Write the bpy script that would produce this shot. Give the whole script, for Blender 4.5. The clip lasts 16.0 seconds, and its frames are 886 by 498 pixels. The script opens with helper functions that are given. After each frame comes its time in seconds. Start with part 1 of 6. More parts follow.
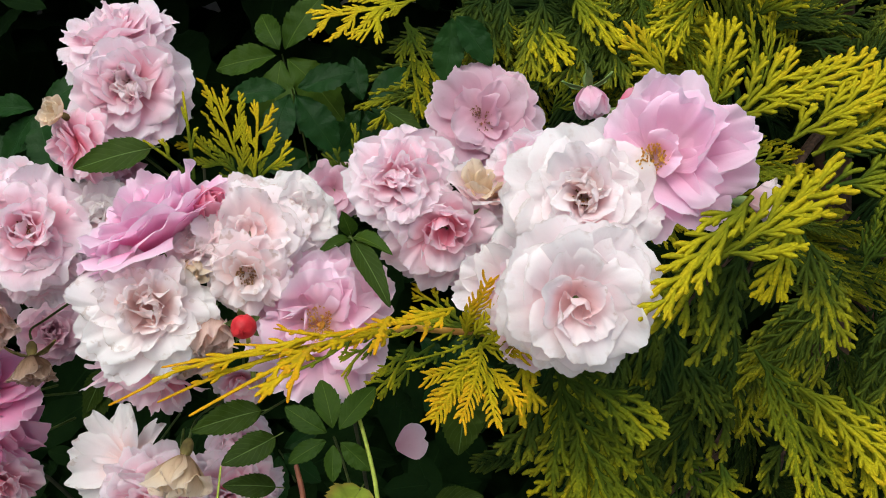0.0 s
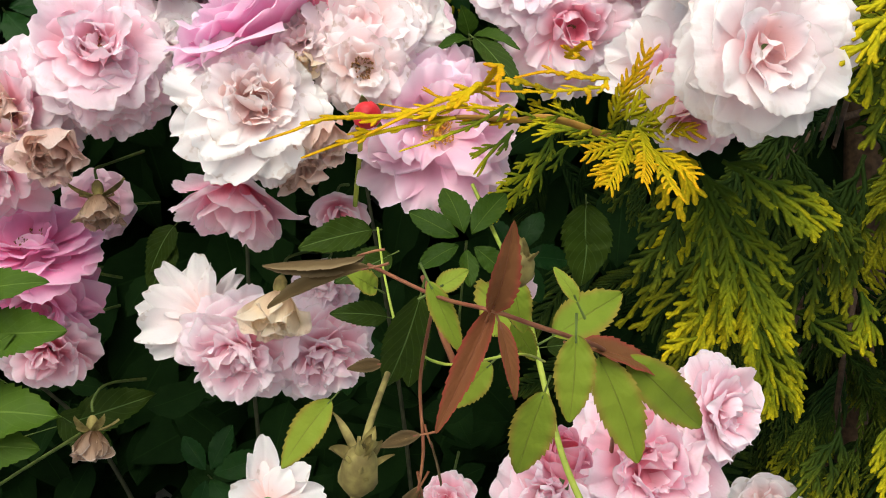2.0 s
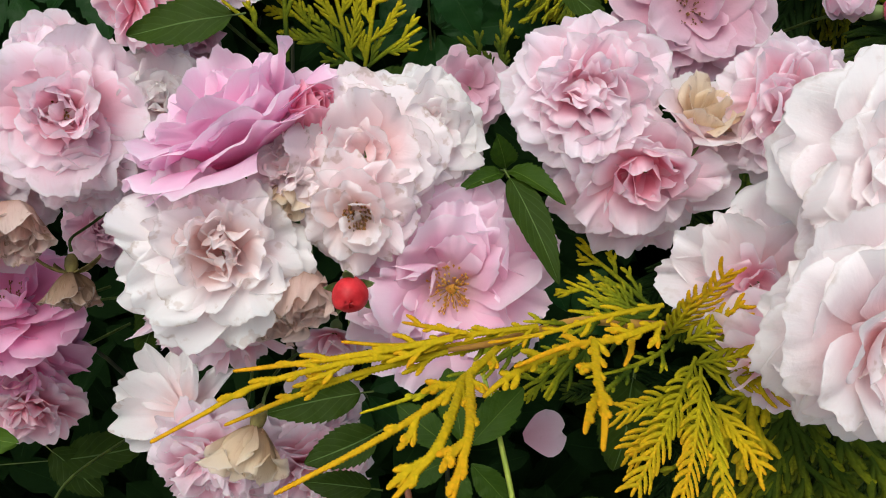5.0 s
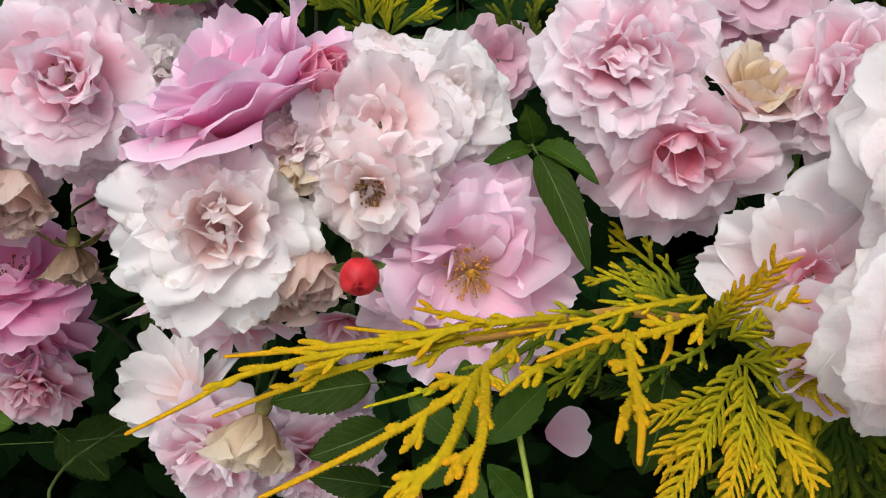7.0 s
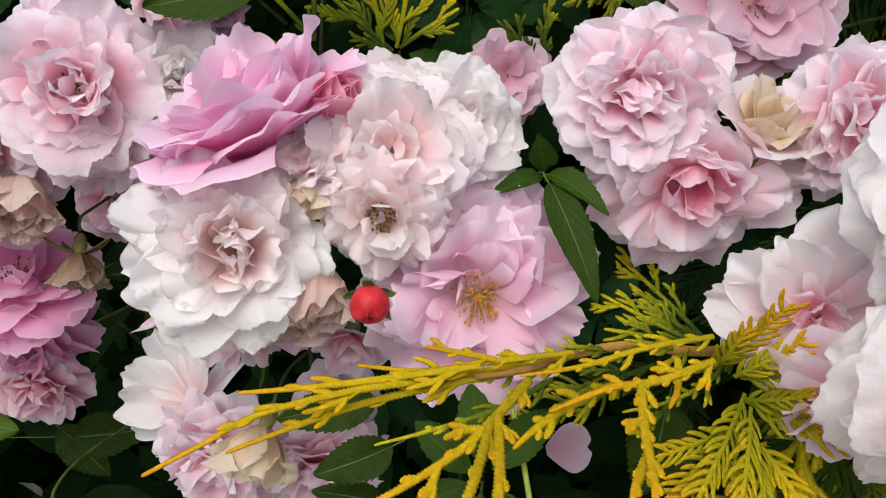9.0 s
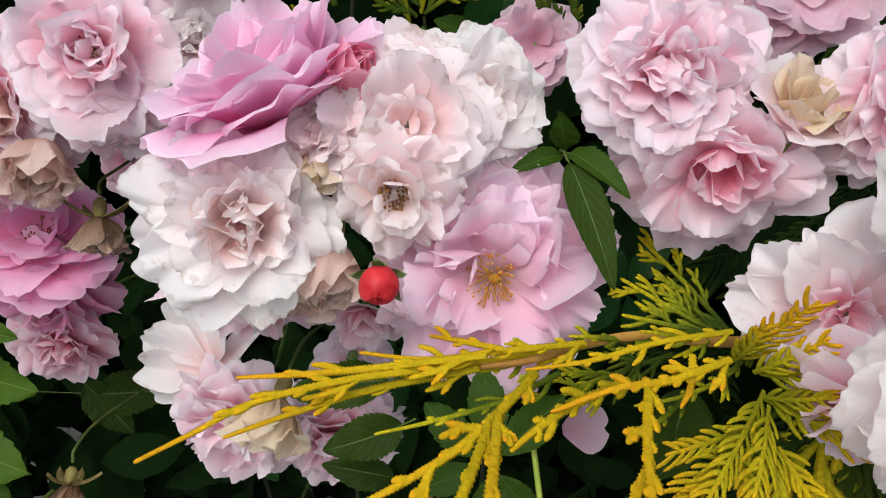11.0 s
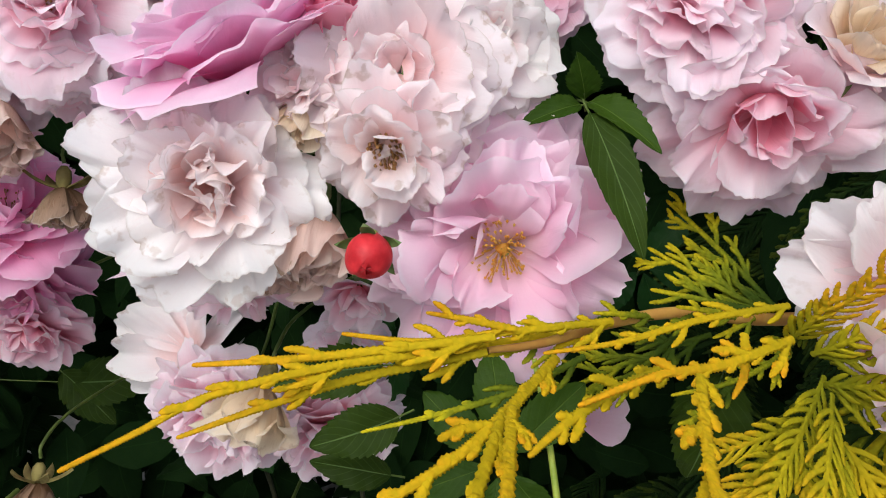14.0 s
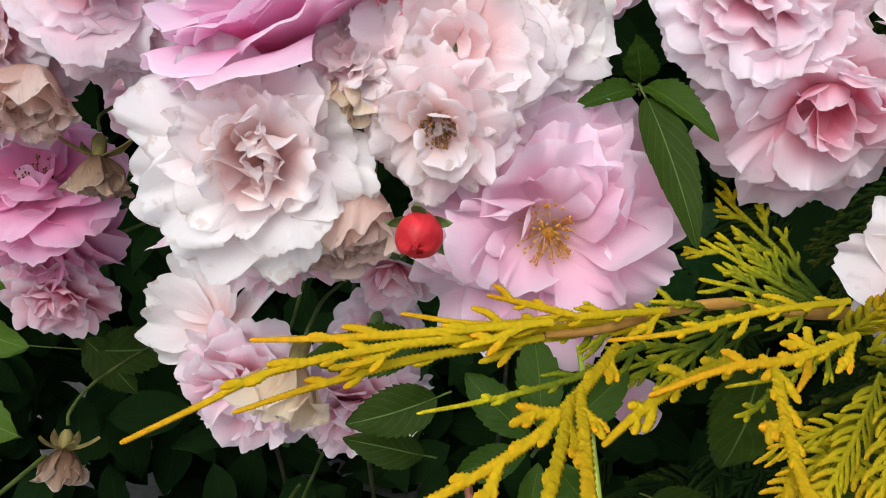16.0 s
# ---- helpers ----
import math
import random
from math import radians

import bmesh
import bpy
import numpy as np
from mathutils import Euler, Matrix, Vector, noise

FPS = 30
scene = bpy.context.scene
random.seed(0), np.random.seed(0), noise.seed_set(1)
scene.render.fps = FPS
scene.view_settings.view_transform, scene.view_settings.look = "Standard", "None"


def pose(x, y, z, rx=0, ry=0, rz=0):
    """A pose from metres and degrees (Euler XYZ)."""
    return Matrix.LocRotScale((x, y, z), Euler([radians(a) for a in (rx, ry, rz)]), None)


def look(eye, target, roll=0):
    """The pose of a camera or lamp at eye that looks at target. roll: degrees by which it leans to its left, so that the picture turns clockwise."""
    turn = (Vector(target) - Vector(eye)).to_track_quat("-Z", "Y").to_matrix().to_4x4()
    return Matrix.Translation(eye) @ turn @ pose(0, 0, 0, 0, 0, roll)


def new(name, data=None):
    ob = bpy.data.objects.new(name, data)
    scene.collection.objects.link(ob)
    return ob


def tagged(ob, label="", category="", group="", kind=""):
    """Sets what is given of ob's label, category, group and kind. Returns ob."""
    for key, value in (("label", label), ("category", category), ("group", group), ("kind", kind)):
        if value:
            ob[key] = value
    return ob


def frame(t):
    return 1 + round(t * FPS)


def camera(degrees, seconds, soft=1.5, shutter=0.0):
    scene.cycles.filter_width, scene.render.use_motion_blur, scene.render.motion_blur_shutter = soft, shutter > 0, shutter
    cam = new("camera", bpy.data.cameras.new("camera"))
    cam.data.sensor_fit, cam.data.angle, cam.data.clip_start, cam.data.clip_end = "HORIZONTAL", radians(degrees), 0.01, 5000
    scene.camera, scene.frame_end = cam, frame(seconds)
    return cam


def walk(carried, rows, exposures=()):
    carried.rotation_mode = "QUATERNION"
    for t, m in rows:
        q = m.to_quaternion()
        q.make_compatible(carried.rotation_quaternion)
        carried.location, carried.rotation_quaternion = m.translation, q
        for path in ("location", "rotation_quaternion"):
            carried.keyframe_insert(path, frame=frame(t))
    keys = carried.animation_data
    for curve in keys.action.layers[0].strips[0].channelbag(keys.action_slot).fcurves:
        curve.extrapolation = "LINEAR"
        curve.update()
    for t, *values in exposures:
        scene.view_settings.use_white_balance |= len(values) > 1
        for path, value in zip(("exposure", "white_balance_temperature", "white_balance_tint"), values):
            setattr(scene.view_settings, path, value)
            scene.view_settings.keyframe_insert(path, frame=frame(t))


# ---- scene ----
# camera and its way along the flowers
cam = camera(56.1, 16.0, 1.0)
METRES, EYE, TILT, LEAN, TURN = 0.52, 1.35, -8.0, 0.0, 0.0
ROWS = [
    (0.0, 0.0, 0.0, 0.0, 0.0, 0.0, -0.0),
    (0.5, 0.0158, -0.0965, -0.035, 2.03, -0.59, -0.53),
    (1.0, -0.0068, -0.0977, -0.0867, 2.31, -1.09, -0.6),
    (1.5, -0.107, -0.0254, -0.1681, -0.61, -0.75, 0.43),
    (2.0, -0.14, 0.0765, -0.1716, -2.12, -0.07, 0.7),
    (2.5, -0.1321, 0.1455, -0.0614, -0.29, -0.99, -1.29),
    (3.0, -0.1256, 0.1656, 0.0256, 1.6, -4.36, -2.98),
    (3.5, -0.0991, 0.1677, 0.0448, 3.4, -5.93, -3.79),
    (4.0, -0.0915, 0.1821, 0.0479, 3.42, -7.31, -4.57),
    (6.5, -0.0781, 0.294, 0.0353, 7.12, -10.21, -5.85),
    (7.0, -0.0838, 0.2803, 0.034, 6.94, -10.26, -6.16),
    (7.5, -0.0866, 0.2815, 0.0316, 6.84, -10.36, -6.52),
    (8.0, -0.086, 0.2822, 0.0302, 7.01, -10.89, -7.15),
    (8.5, -0.0971, 0.2811, 0.0519, 6.58, -11.12, -7.45),
    (11.0, -0.0862, 0.2996, 0.0733, 9.73, -15.1, -8.38),
    (11.5, -0.0864, 0.3217, 0.0573, 9.69, -15.31, -8.84),
    (12.0, -0.0899, 0.3376, 0.0496, 8.97, -15.75, -9.21),
    (12.5, -0.0922, 0.3548, 0.0432, 8.72, -15.92, -9.24),
    (13.0, -0.089, 0.3607, 0.0392, 8.81, -15.59, -9.14),
    (13.5, -0.0891, 0.3588, 0.0398, 8.86, -15.54, -8.84),
    (14.0, -0.0911, 0.3609, 0.0472, 9.88, -16.17, -7.89),
    (14.5, -0.1016, 0.3661, 0.0492, 10.26, -17.26, -8.0),
    (15.0, -0.1088, 0.3676, 0.0491, 10.38, -17.98, -8.62),
    (15.5, -0.1093, 0.3672, 0.0446, 10.78, -17.97, -9.32),
    (16.0, -0.1119, 0.3618, 0.0432, 10.89, -17.7, -9.65),
]
EXPOSURE = [(0.0, 0.2, 5800.0, 3.5), (1.0, 0.41, 5960.0, 1.5), (2.0, 0.55, 6090.0, 2.0), (3.0, 0.16, 5830.0, 3.0), (7.0, 0.12, 5800.0, 3.5), (16.0, 0.22, 5720.0, 5.8)]
walk(cam, [(t, pose(0, 0, EYE, TILT, LEAN, TURN) @ pose(METRES * x, METRES * y, METRES * z, 90 + pitch, roll, yaw)) for t, x, y, z, yaw, pitch, roll in ROWS], EXPOSURE)

# overcast daylight: sky and one wide, weak sun high behind the viewer
SUN_UP, SUN_ROUND = 49.0, 196.0
world = bpy.data.worlds.new("sky")
scene.world = world
world.use_nodes = True
sky = world.node_tree.nodes.new("ShaderNodeTexSky")
sky.sky_type, sky.sun_disc = "NISHITA", False
sky.sun_elevation, sky.sun_rotation = radians(SUN_UP), radians(SUN_ROUND)
sky.dust_density, sky.air_density = 6.5, 1.0
world.node_tree.nodes["Background"].inputs["Strength"].default_value = 0.14
world.node_tree.links.new(sky.outputs["Color"], world.node_tree.nodes["Background"].inputs["Color"])
sun = bpy.data.lights.new("sun", "SUN")
sun.energy, sun.angle, sun.color = 0.95, radians(75), (1.0, 0.97, 0.93)
sun_ob = new("sun", sun)
sun_ob.matrix_world = look((-1.2, -3.7, 6.2), (0, 0.4, 1.2))

# ---- materials ----
def material(name, build, rough=0.5, translucent=0.0, spec=0.3, relief=0.0006, deep_through=False):
    """A node material: build(nodes, links) returns the colour socket and the height socket (or None) for fine relief."""
    mat = bpy.data.materials.new(name)
    mat.use_nodes = True
    nodes, links = mat.node_tree.nodes, mat.node_tree.links
    bsdf, out = nodes["Principled BSDF"], nodes["Material Output"]
    bsdf.inputs["Roughness"].default_value = rough
    bsdf.inputs["Specular IOR Level"].default_value = spec
    colour, height = build(nodes, links)
    links.new(colour, bsdf.inputs["Base Color"])
    normal = None
    if height is not None:
        bump = nodes.new("ShaderNodeBump")
        bump.inputs["Strength"].default_value, bump.inputs["Distance"].default_value = 0.6, relief
        links.new(height, bump.inputs["Height"])
        links.new(bump.outputs["Normal"], bsdf.inputs["Normal"])
        normal = bump.outputs["Normal"]
    if translucent:
        thin, mix = nodes.new("ShaderNodeBsdfTranslucent"), nodes.new("ShaderNodeMixShader")
        mix.inputs["Fac"].default_value = translucent
        links.new(mixed(nodes, links, 0.3, colour, colour, "MULTIPLY") if deep_through else colour, thin.inputs["Color"])
        links.new(bsdf.outputs["BSDF"], mix.inputs[1])
        links.new(thin.outputs["BSDF"], mix.inputs[2])
        links.new(mix.outputs["Shader"], out.inputs["Surface"])
    return mat


def noise_node(nodes, links, vector, scale, detail=3.0):
    n = nodes.new("ShaderNodeTexNoise")
    n.inputs["Scale"].default_value, n.inputs["Detail"].default_value = scale, detail
    if vector is not None:
        links.new(vector, n.inputs["Vector"])
    return n.outputs["Fac"]


def ramp(nodes, links, factor, stops):
    r = nodes.new("ShaderNodeValToRGB")
    while len(r.color_ramp.elements) < len(stops):
        r.color_ramp.elements.new(0.5)
    for e, (p, c) in zip(r.color_ramp.elements, stops):
        e.position, e.color = p, (*c, 1.0)
    links.new(factor, r.inputs["Fac"])
    return r.outputs["Color"]


def mixed(nodes, links, factor, a, b, how="MIX"):
    m = nodes.new("ShaderNodeMix")
    m.data_type, m.blend_type = "RGBA", how
    for value, socket in ((factor, m.inputs[0]), (a, m.inputs[6]), (b, m.inputs[7])):
        if isinstance(value, (int, float)):
            socket.default_value = value
        elif isinstance(value, tuple):
            socket.default_value = (*value, 1.0)
        else:
            links.new(value, socket)
    return m.outputs[2]


def arith(nodes, links, how, a, b=0.0, c=0.0):
    m = nodes.new("ShaderNodeMath")
    m.operation = how
    for value, socket in zip((a, b, c), m.inputs):
        if isinstance(value, (int, float)):
            socket.default_value = value
        else:
            links.new(value, socket)
    return m.outputs[0]


def span(nodes, links, value, lo, hi):
    m = nodes.new("ShaderNodeMapRange")
    m.interpolation_type = "SMOOTHSTEP"
    links.new(value, m.inputs["Value"])
    m.inputs["From Min"].default_value, m.inputs["From Max"].default_value = lo, hi
    return m.outputs["Result"]


def petal_material(name, deep, main, edge, brown=0.0, shift=0.0, brown_colour=(0.42, 0.25, 0.12)):
    """A petal: deeper at its foot, paler at its rim, fine veins that fan out, a few browned spots on old ones."""
    def build(nodes, links):
        uv = nodes.new("ShaderNodeUVMap").outputs["UV"]
        split = nodes.new("ShaderNodeSeparateXYZ")
        links.new(uv, split.inputs[0])
        u, v = split.outputs[0], split.outputs[1]
        place = nodes.new("ShaderNodeTexCoord").outputs["Object"]
        info = nodes.new("ShaderNodeObjectInfo")
        patch = noise_node(nodes, links, place, 55.0, 2.0)
        along = arith(nodes, links, "ADD", v, arith(nodes, links, "MULTIPLY_ADD", patch, 0.5, -0.25))
        along = arith(nodes, links, "ADD", along, arith(nodes, links, "MULTIPLY_ADD", info.outputs["Random"], 0.3, -0.15))
        c = ramp(nodes, links, along, [(0.08 + 1.6 * shift, deep), (0.57 + shift, main), (0.98 + 0.3 * shift, edge)])
        stretch = nodes.new("ShaderNodeMapping")
        stretch.inputs["Scale"].default_value = (27.0, 2.6, 1.0)
        bent = nodes.new("ShaderNodeVectorMath")
        bent.operation = "MULTIPLY_ADD"
        bent.inputs[1].default_value = (0.12, 0.0, 0.0)
        links.new(noise_node(nodes, links, place, 90.0, 2.0), bent.inputs[0])
        links.new(uv, bent.inputs[2])
        links.new(bent.outputs[0], stretch.inputs["Vector"])
        vein = noise_node(nodes, links, stretch.outputs["Vector"], 1.0, 3.0)
        c = mixed(nodes, links, arith(nodes, links, "MULTIPLY", span(nodes, links, vein, 0.5, 0.75), 0.34 if brown > 0.35 else 0.12), c, deep)
        c = mixed(nodes, links, arith(nodes, links, "MULTIPLY", span(nodes, links, v, 0.95, 0.995), 0.5), c, tuple(0.5 * q + 0.48 for q in edge))
        if brown:
            spot = noise_node(nodes, links, place, 190.0, 4.0)
            rim = span(nodes, links, v, 0.55, 1.0)
            f = arith(nodes, links, "MULTIPLY", span(nodes, links, arith(nodes, links, "MULTIPLY_ADD", rim, 0.10, spot), 0.66, 0.76), brown)
            c = mixed(nodes, links, f, c, brown_colour)
            thin_line = arith(nodes, links, "MULTIPLY", span(nodes, links, arith(nodes, links, "MULTIPLY_ADD", spot, 0.06, v), 1.0, 1.04), 0.1 + 0.5 * brown)
            c = mixed(nodes, links, thin_line, c, brown_colour)
        crease = noise_node(nodes, links, place, 170.0, 5.0)
        height = arith(nodes, links, "MULTIPLY_ADD", vein, 0.85 if brown > 0.35 else 0.4, arith(nodes, links, "MULTIPLY", crease, 1.7))
        return c, height
    return material(name, build, rough=0.62, translucent=0.5, spec=0.2, relief=0.0007, deep_through=True)


# foot tones: own pink, in most deepened to imitate light bounced between petals
PETAL = {
    "white": petal_material("petal_white", (0.93, 0.7, 0.67), (0.965, 0.9, 0.899), (0.975, 0.955, 0.933), 0.25),
    "cream": petal_material("petal_cream", (0.95, 0.7, 0.68), (0.97, 0.825, 0.83), (0.975, 0.92, 0.918), 0.35),
    # creamy pink heart, warmed further to stand in for bounced light
    "heart": petal_material("petal_heart", (0.91, 0.61, 0.567), (0.955, 0.81, 0.781), (0.97, 0.92, 0.914), 0.35),
    "pearl": petal_material("petal_pearl", (0.93, 0.66, 0.67), (0.963, 0.875, 0.888), (0.972, 0.945, 0.933), 0.12),
    "blush": petal_material("petal_blush", (0.93, 0.45, 0.548), (0.958, 0.715, 0.787), (0.97, 0.885, 0.924), 0.1),
    "pink": petal_material("petal_pink", (0.9, 0.32, 0.437), (0.94, 0.6, 0.7), (0.96, 0.83, 0.883), 0.1, 0.06),
    "lilac": petal_material("petal_lilac", (0.93, 0.7, 0.772), (0.95, 0.645, 0.78), (0.962, 0.8, 0.885)),
    "clear": petal_material("petal_clear_pink", (0.94, 0.7, 0.792), (0.945, 0.61, 0.781), (0.96, 0.75, 0.873)),
    "hot": petal_material("petal_hot_pink", (0.92, 0.39, 0.63), (0.948, 0.55, 0.76), (0.965, 0.76, 0.88)),
    "rosy": petal_material("petal_rosy_pink", (0.89, 0.32, 0.54), (0.925, 0.45, 0.685), (0.95, 0.62, 0.8)),
    "mauve": petal_material("petal_mauve", (0.72, 0.38, 0.477), (0.8, 0.52, 0.62), (0.84, 0.64, 0.721), 0.1),
    "bud": petal_material("petal_bud", (0.86, 0.2, 0.33), (0.93, 0.4, 0.53), (0.95, 0.55, 0.66)),
    "spent": petal_material("petal_spent", (0.6, 0.38, 0.28), (0.8, 0.6, 0.52), (0.84, 0.68, 0.6), 0.6),
    "straw": petal_material("petal_straw", (0.7, 0.5, 0.3), (0.87, 0.73, 0.52), (0.91, 0.8, 0.63), 0.4, 0.0, (0.5, 0.3, 0.14)),
    "dry": petal_material("petal_dry_brown", (0.2, 0.11, 0.05), (0.43, 0.28, 0.18), (0.55, 0.4, 0.29), 0.6, 0.0, (0.12, 0.06, 0.03)),
}


def leaf_material(name, low, high, edge=None, vein=(0.2, 0.3, 0.09), rough=0.42, island=False):
    """A leaf: midrib and side veins, blotches of two greens, slight sheen."""
    def build(nodes, links):
        uv = nodes.new("ShaderNodeUVMap").outputs["UV"]
        split = nodes.new("ShaderNodeSeparateXYZ")
        links.new(uv, split.inputs[0])
        side = arith(nodes, links, "ABSOLUTE", arith(nodes, links, "MULTIPLY_ADD", split.outputs[0], 2.0, -1.0))
        v = split.outputs[1]
        place = nodes.new("ShaderNodeTexCoord").outputs["Object"]
        if island:
            rand = nodes.new("ShaderNodeNewGeometry").outputs["Random Per Island"]
        else:
            rand = nodes.new("ShaderNodeObjectInfo").outputs["Random"]
        blotch = noise_node(nodes, links, place, 60.0, 4.0)
        c = mixed(nodes, links, arith(nodes, links, "MULTIPLY_ADD", rand, 0.6, arith(nodes, links, "MULTIPLY_ADD", blotch, 0.9, -0.4)), low, high)
        if edge:
            c = mixed(nodes, links, arith(nodes, links, "MULTIPLY", span(nodes, links, arith(nodes, links, "MULTIPLY_ADD", blotch, 0.5, side), 0.75, 1.25), 0.8), c, edge)
        ribs = arith(nodes, links, "SINE", arith(nodes, links, "MULTIPLY", arith(nodes, links, "MULTIPLY_ADD", side, -0.45, v), 44.0))
        rib = span(nodes, links, ribs, 0.86, 1.0)
        mid = arith(nodes, links, "SUBTRACT", 1.0, span(nodes, links, side, 0.012, 0.045))
        lines = arith(nodes, links, "MAXIMUM", mid, arith(nodes, links, "MULTIPLY", rib, 0.14))
        c = mixed(nodes, links, arith(nodes, links, "MULTIPLY", lines, 0.45), c, vein)
        fine = noise_node(nodes, links, place, 420.0, 2.0)
        height = arith(nodes, links, "MULTIPLY_ADD", ribs, -0.06, arith(nodes, links, "MULTIPLY_ADD", mid, -0.6, fine))
        return c, height
    return material(name, build, rough=rough, translucent=0.18, spec=0.05 if island else 0.08)


LEAF = {
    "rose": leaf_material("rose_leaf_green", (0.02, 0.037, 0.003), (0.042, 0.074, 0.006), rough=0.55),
    "fresh": leaf_material("rose_leaf_fresh", (0.15, 0.21, 0.018), (0.26, 0.32, 0.035), (0.24, 0.17, 0.03), (0.15, 0.15, 0.03), 0.55),
    "young": leaf_material("rose_leaf_bronze", (0.15, 0.05, 0.022), (0.21, 0.1, 0.035), (0.28, 0.05, 0.035), (0.26, 0.09, 0.05), 0.5),
    "creeper": leaf_material("creeper_leaf_green", (0.01, 0.036, 0.007), (0.021, 0.06, 0.011), None, (0.03, 0.07, 0.018), 0.42),
    "creeper_light": leaf_material("creeper_leaf_light", (0.024, 0.052, 0.004), (0.05, 0.092, 0.008), None, (0.13, 0.19, 0.03), 0.5),
    # darker copy of the creeper green: shade put into the colour
    "shade": leaf_material("foliage_shade_dark", (0.007, 0.019, 0.004), (0.014, 0.034, 0.007), None, (0.02, 0.048, 0.01), 0.8, island=True),
    # brighter copy of the rose green: stronger light put into the colour
    "lit": leaf_material("rose_leaf_lit", (0.04, 0.08, 0.007), (0.08, 0.135, 0.013), None, (0.17, 0.25, 0.05), 0.5),
    "dead": leaf_material("leaf_dead", (0.1, 0.065, 0.028), (0.22, 0.155, 0.07), (0.26, 0.19, 0.1), (0.14, 0.09, 0.04), 0.75),
}


def scale_material(name, low, mid, tip, start=0.2, end=0.9, island=False):
    """Scale foliage of the conifer: v runs from the shoot's foot to its tip, green to gold."""
    def build(nodes, links):
        uv = nodes.new("ShaderNodeUVMap").outputs["UV"]
        split = nodes.new("ShaderNodeSeparateXYZ")
        links.new(uv, split.inputs[0])
        place = nodes.new("ShaderNodeTexCoord").outputs["Object"]
        rand = nodes.new("ShaderNodeObjectInfo").outputs["Random"]
        patch = noise_node(nodes, links, place, 45.0, 3.0)
        f = arith(nodes, links, "ADD", split.outputs[1], arith(nodes, links, "MULTIPLY_ADD", patch, 0.9, -0.45))
        f = arith(nodes, links, "ADD", f, arith(nodes, links, "MULTIPLY_ADD", rand, 0.4, -0.2))
        c = ramp(nodes, links, f, [(start, low), ((start + end) / 2, mid), (end, tip)])
        grain = noise_node(nodes, links, place, 900.0, 2.0)
        cell = nodes.new("ShaderNodeTexVoronoi")
        cell.inputs["Scale"].default_value = 720.0
        links.new(place, cell.inputs["Vector"])
        rim = span(nodes, links, cell.outputs["Distance"], 0.25, 0.75)
        c = mixed(nodes, links, arith(nodes, links, "MULTIPLY_ADD", rim, 0.3, arith(nodes, links, "MULTIPLY", grain, 0.14)), c, low)
        return c, arith(nodes, links, "MULTIPLY_ADD", rim, -1.0, grain)
    return material(name, build, rough=0.7, translucent=0.2, spec=0.06, relief=0.0003)


SCALE = {
    "gold": scale_material("conifer_gold", (0.36, 0.29, 0.004), (0.68, 0.46, 0.004), (0.8, 0.38, 0.006), -0.1, 1.0),
    "sunny": scale_material("conifer_sunny", (0.16, 0.18, 0.007), (0.52, 0.45, 0.006), (0.76, 0.52, 0.008), 0.0, 0.95),
    "amber": scale_material("conifer_amber", (0.22, 0.22, 0.006), (0.5, 0.41, 0.005), (0.8, 0.42, 0.006), 0.0, 0.95),
    "lime": scale_material("conifer_lime", (0.045, 0.075, 0.006), (0.24, 0.26, 0.007), (0.68, 0.56, 0.006), 0.12, 0.95),
    "green": scale_material("conifer_green", (0.022, 0.042, 0.006), (0.085, 0.115, 0.009), (0.42, 0.4, 0.01), 0.2, 1.05),
    # darkened copy of the conifer green: shade of deep sprays as colour
    "dark": scale_material("conifer_shade_dark", (0.015, 0.034, 0.007), (0.042, 0.07, 0.011), (0.13, 0.16, 0.014), 0.25, 1.05),
}


def plain_material(name, a, b, scale=120.0, rough=0.6, translucent=0.0):
    def build(nodes, links):
        place = nodes.new("ShaderNodeTexCoord").outputs["Object"]
        n = noise_node(nodes, links, place, scale, 4.0)
        big = noise_node(nodes, links, place, scale * 0.13, 2.0)
        c = mixed(nodes, links, span(nodes, links, n, 0.3, 0.7), a, b)
        c = mixed(nodes, links, arith(nodes, links, "MULTIPLY", span(nodes, links, big, 0.45, 0.7), 0.4), c, a)
        return c, n
    return material(name, build, rough, translucent)


STEM_GREEN = plain_material("stem_green", (0.24, 0.32, 0.035), (0.4, 0.45, 0.06), 150.0, 0.5)
STALK = plain_material("stalk_green", (0.05, 0.075, 0.012), (0.1, 0.14, 0.024), 150.0, 0.6)
STEM_RED = plain_material("stem_red", (0.17, 0.05, 0.028), (0.26, 0.11, 0.045), 150.0, 0.5)
CANE = plain_material("cane", (0.025, 0.028, 0.012), (0.05, 0.05, 0.022), 90.0, 0.7)
BARK = plain_material("conifer_bark", (0.06, 0.034, 0.018), (0.13, 0.075, 0.04), 130.0, 0.8)
TWIG = plain_material("conifer_twig", (0.32, 0.15, 0.025), (0.42, 0.24, 0.04), 160.0, 0.6)
SEPAL = plain_material("sepal_green", (0.12, 0.2, 0.05), (0.22, 0.3, 0.1), 160.0, 0.6, 0.15)
SEPAL_DRY = plain_material("sepal_dry", (0.13, 0.1, 0.03), (0.3, 0.25, 0.075), 210.0, 0.75, 0.1)
STAMEN = plain_material("stamen_gold", (0.62, 0.27, 0.03), (0.8, 0.5, 0.08), 300.0, 0.6)
STAMEN_OLD = plain_material("stamen_brown", (0.16, 0.07, 0.02), (0.4, 0.2, 0.06), 300.0, 0.7)
HIP = plain_material("bud_red", (0.42, 0.01, 0.015), (0.6, 0.028, 0.034), 240.0, 0.5)
WALL = plain_material("wall_render", (0.4, 0.385, 0.35), (0.52, 0.5, 0.46), 70.0, 0.85)
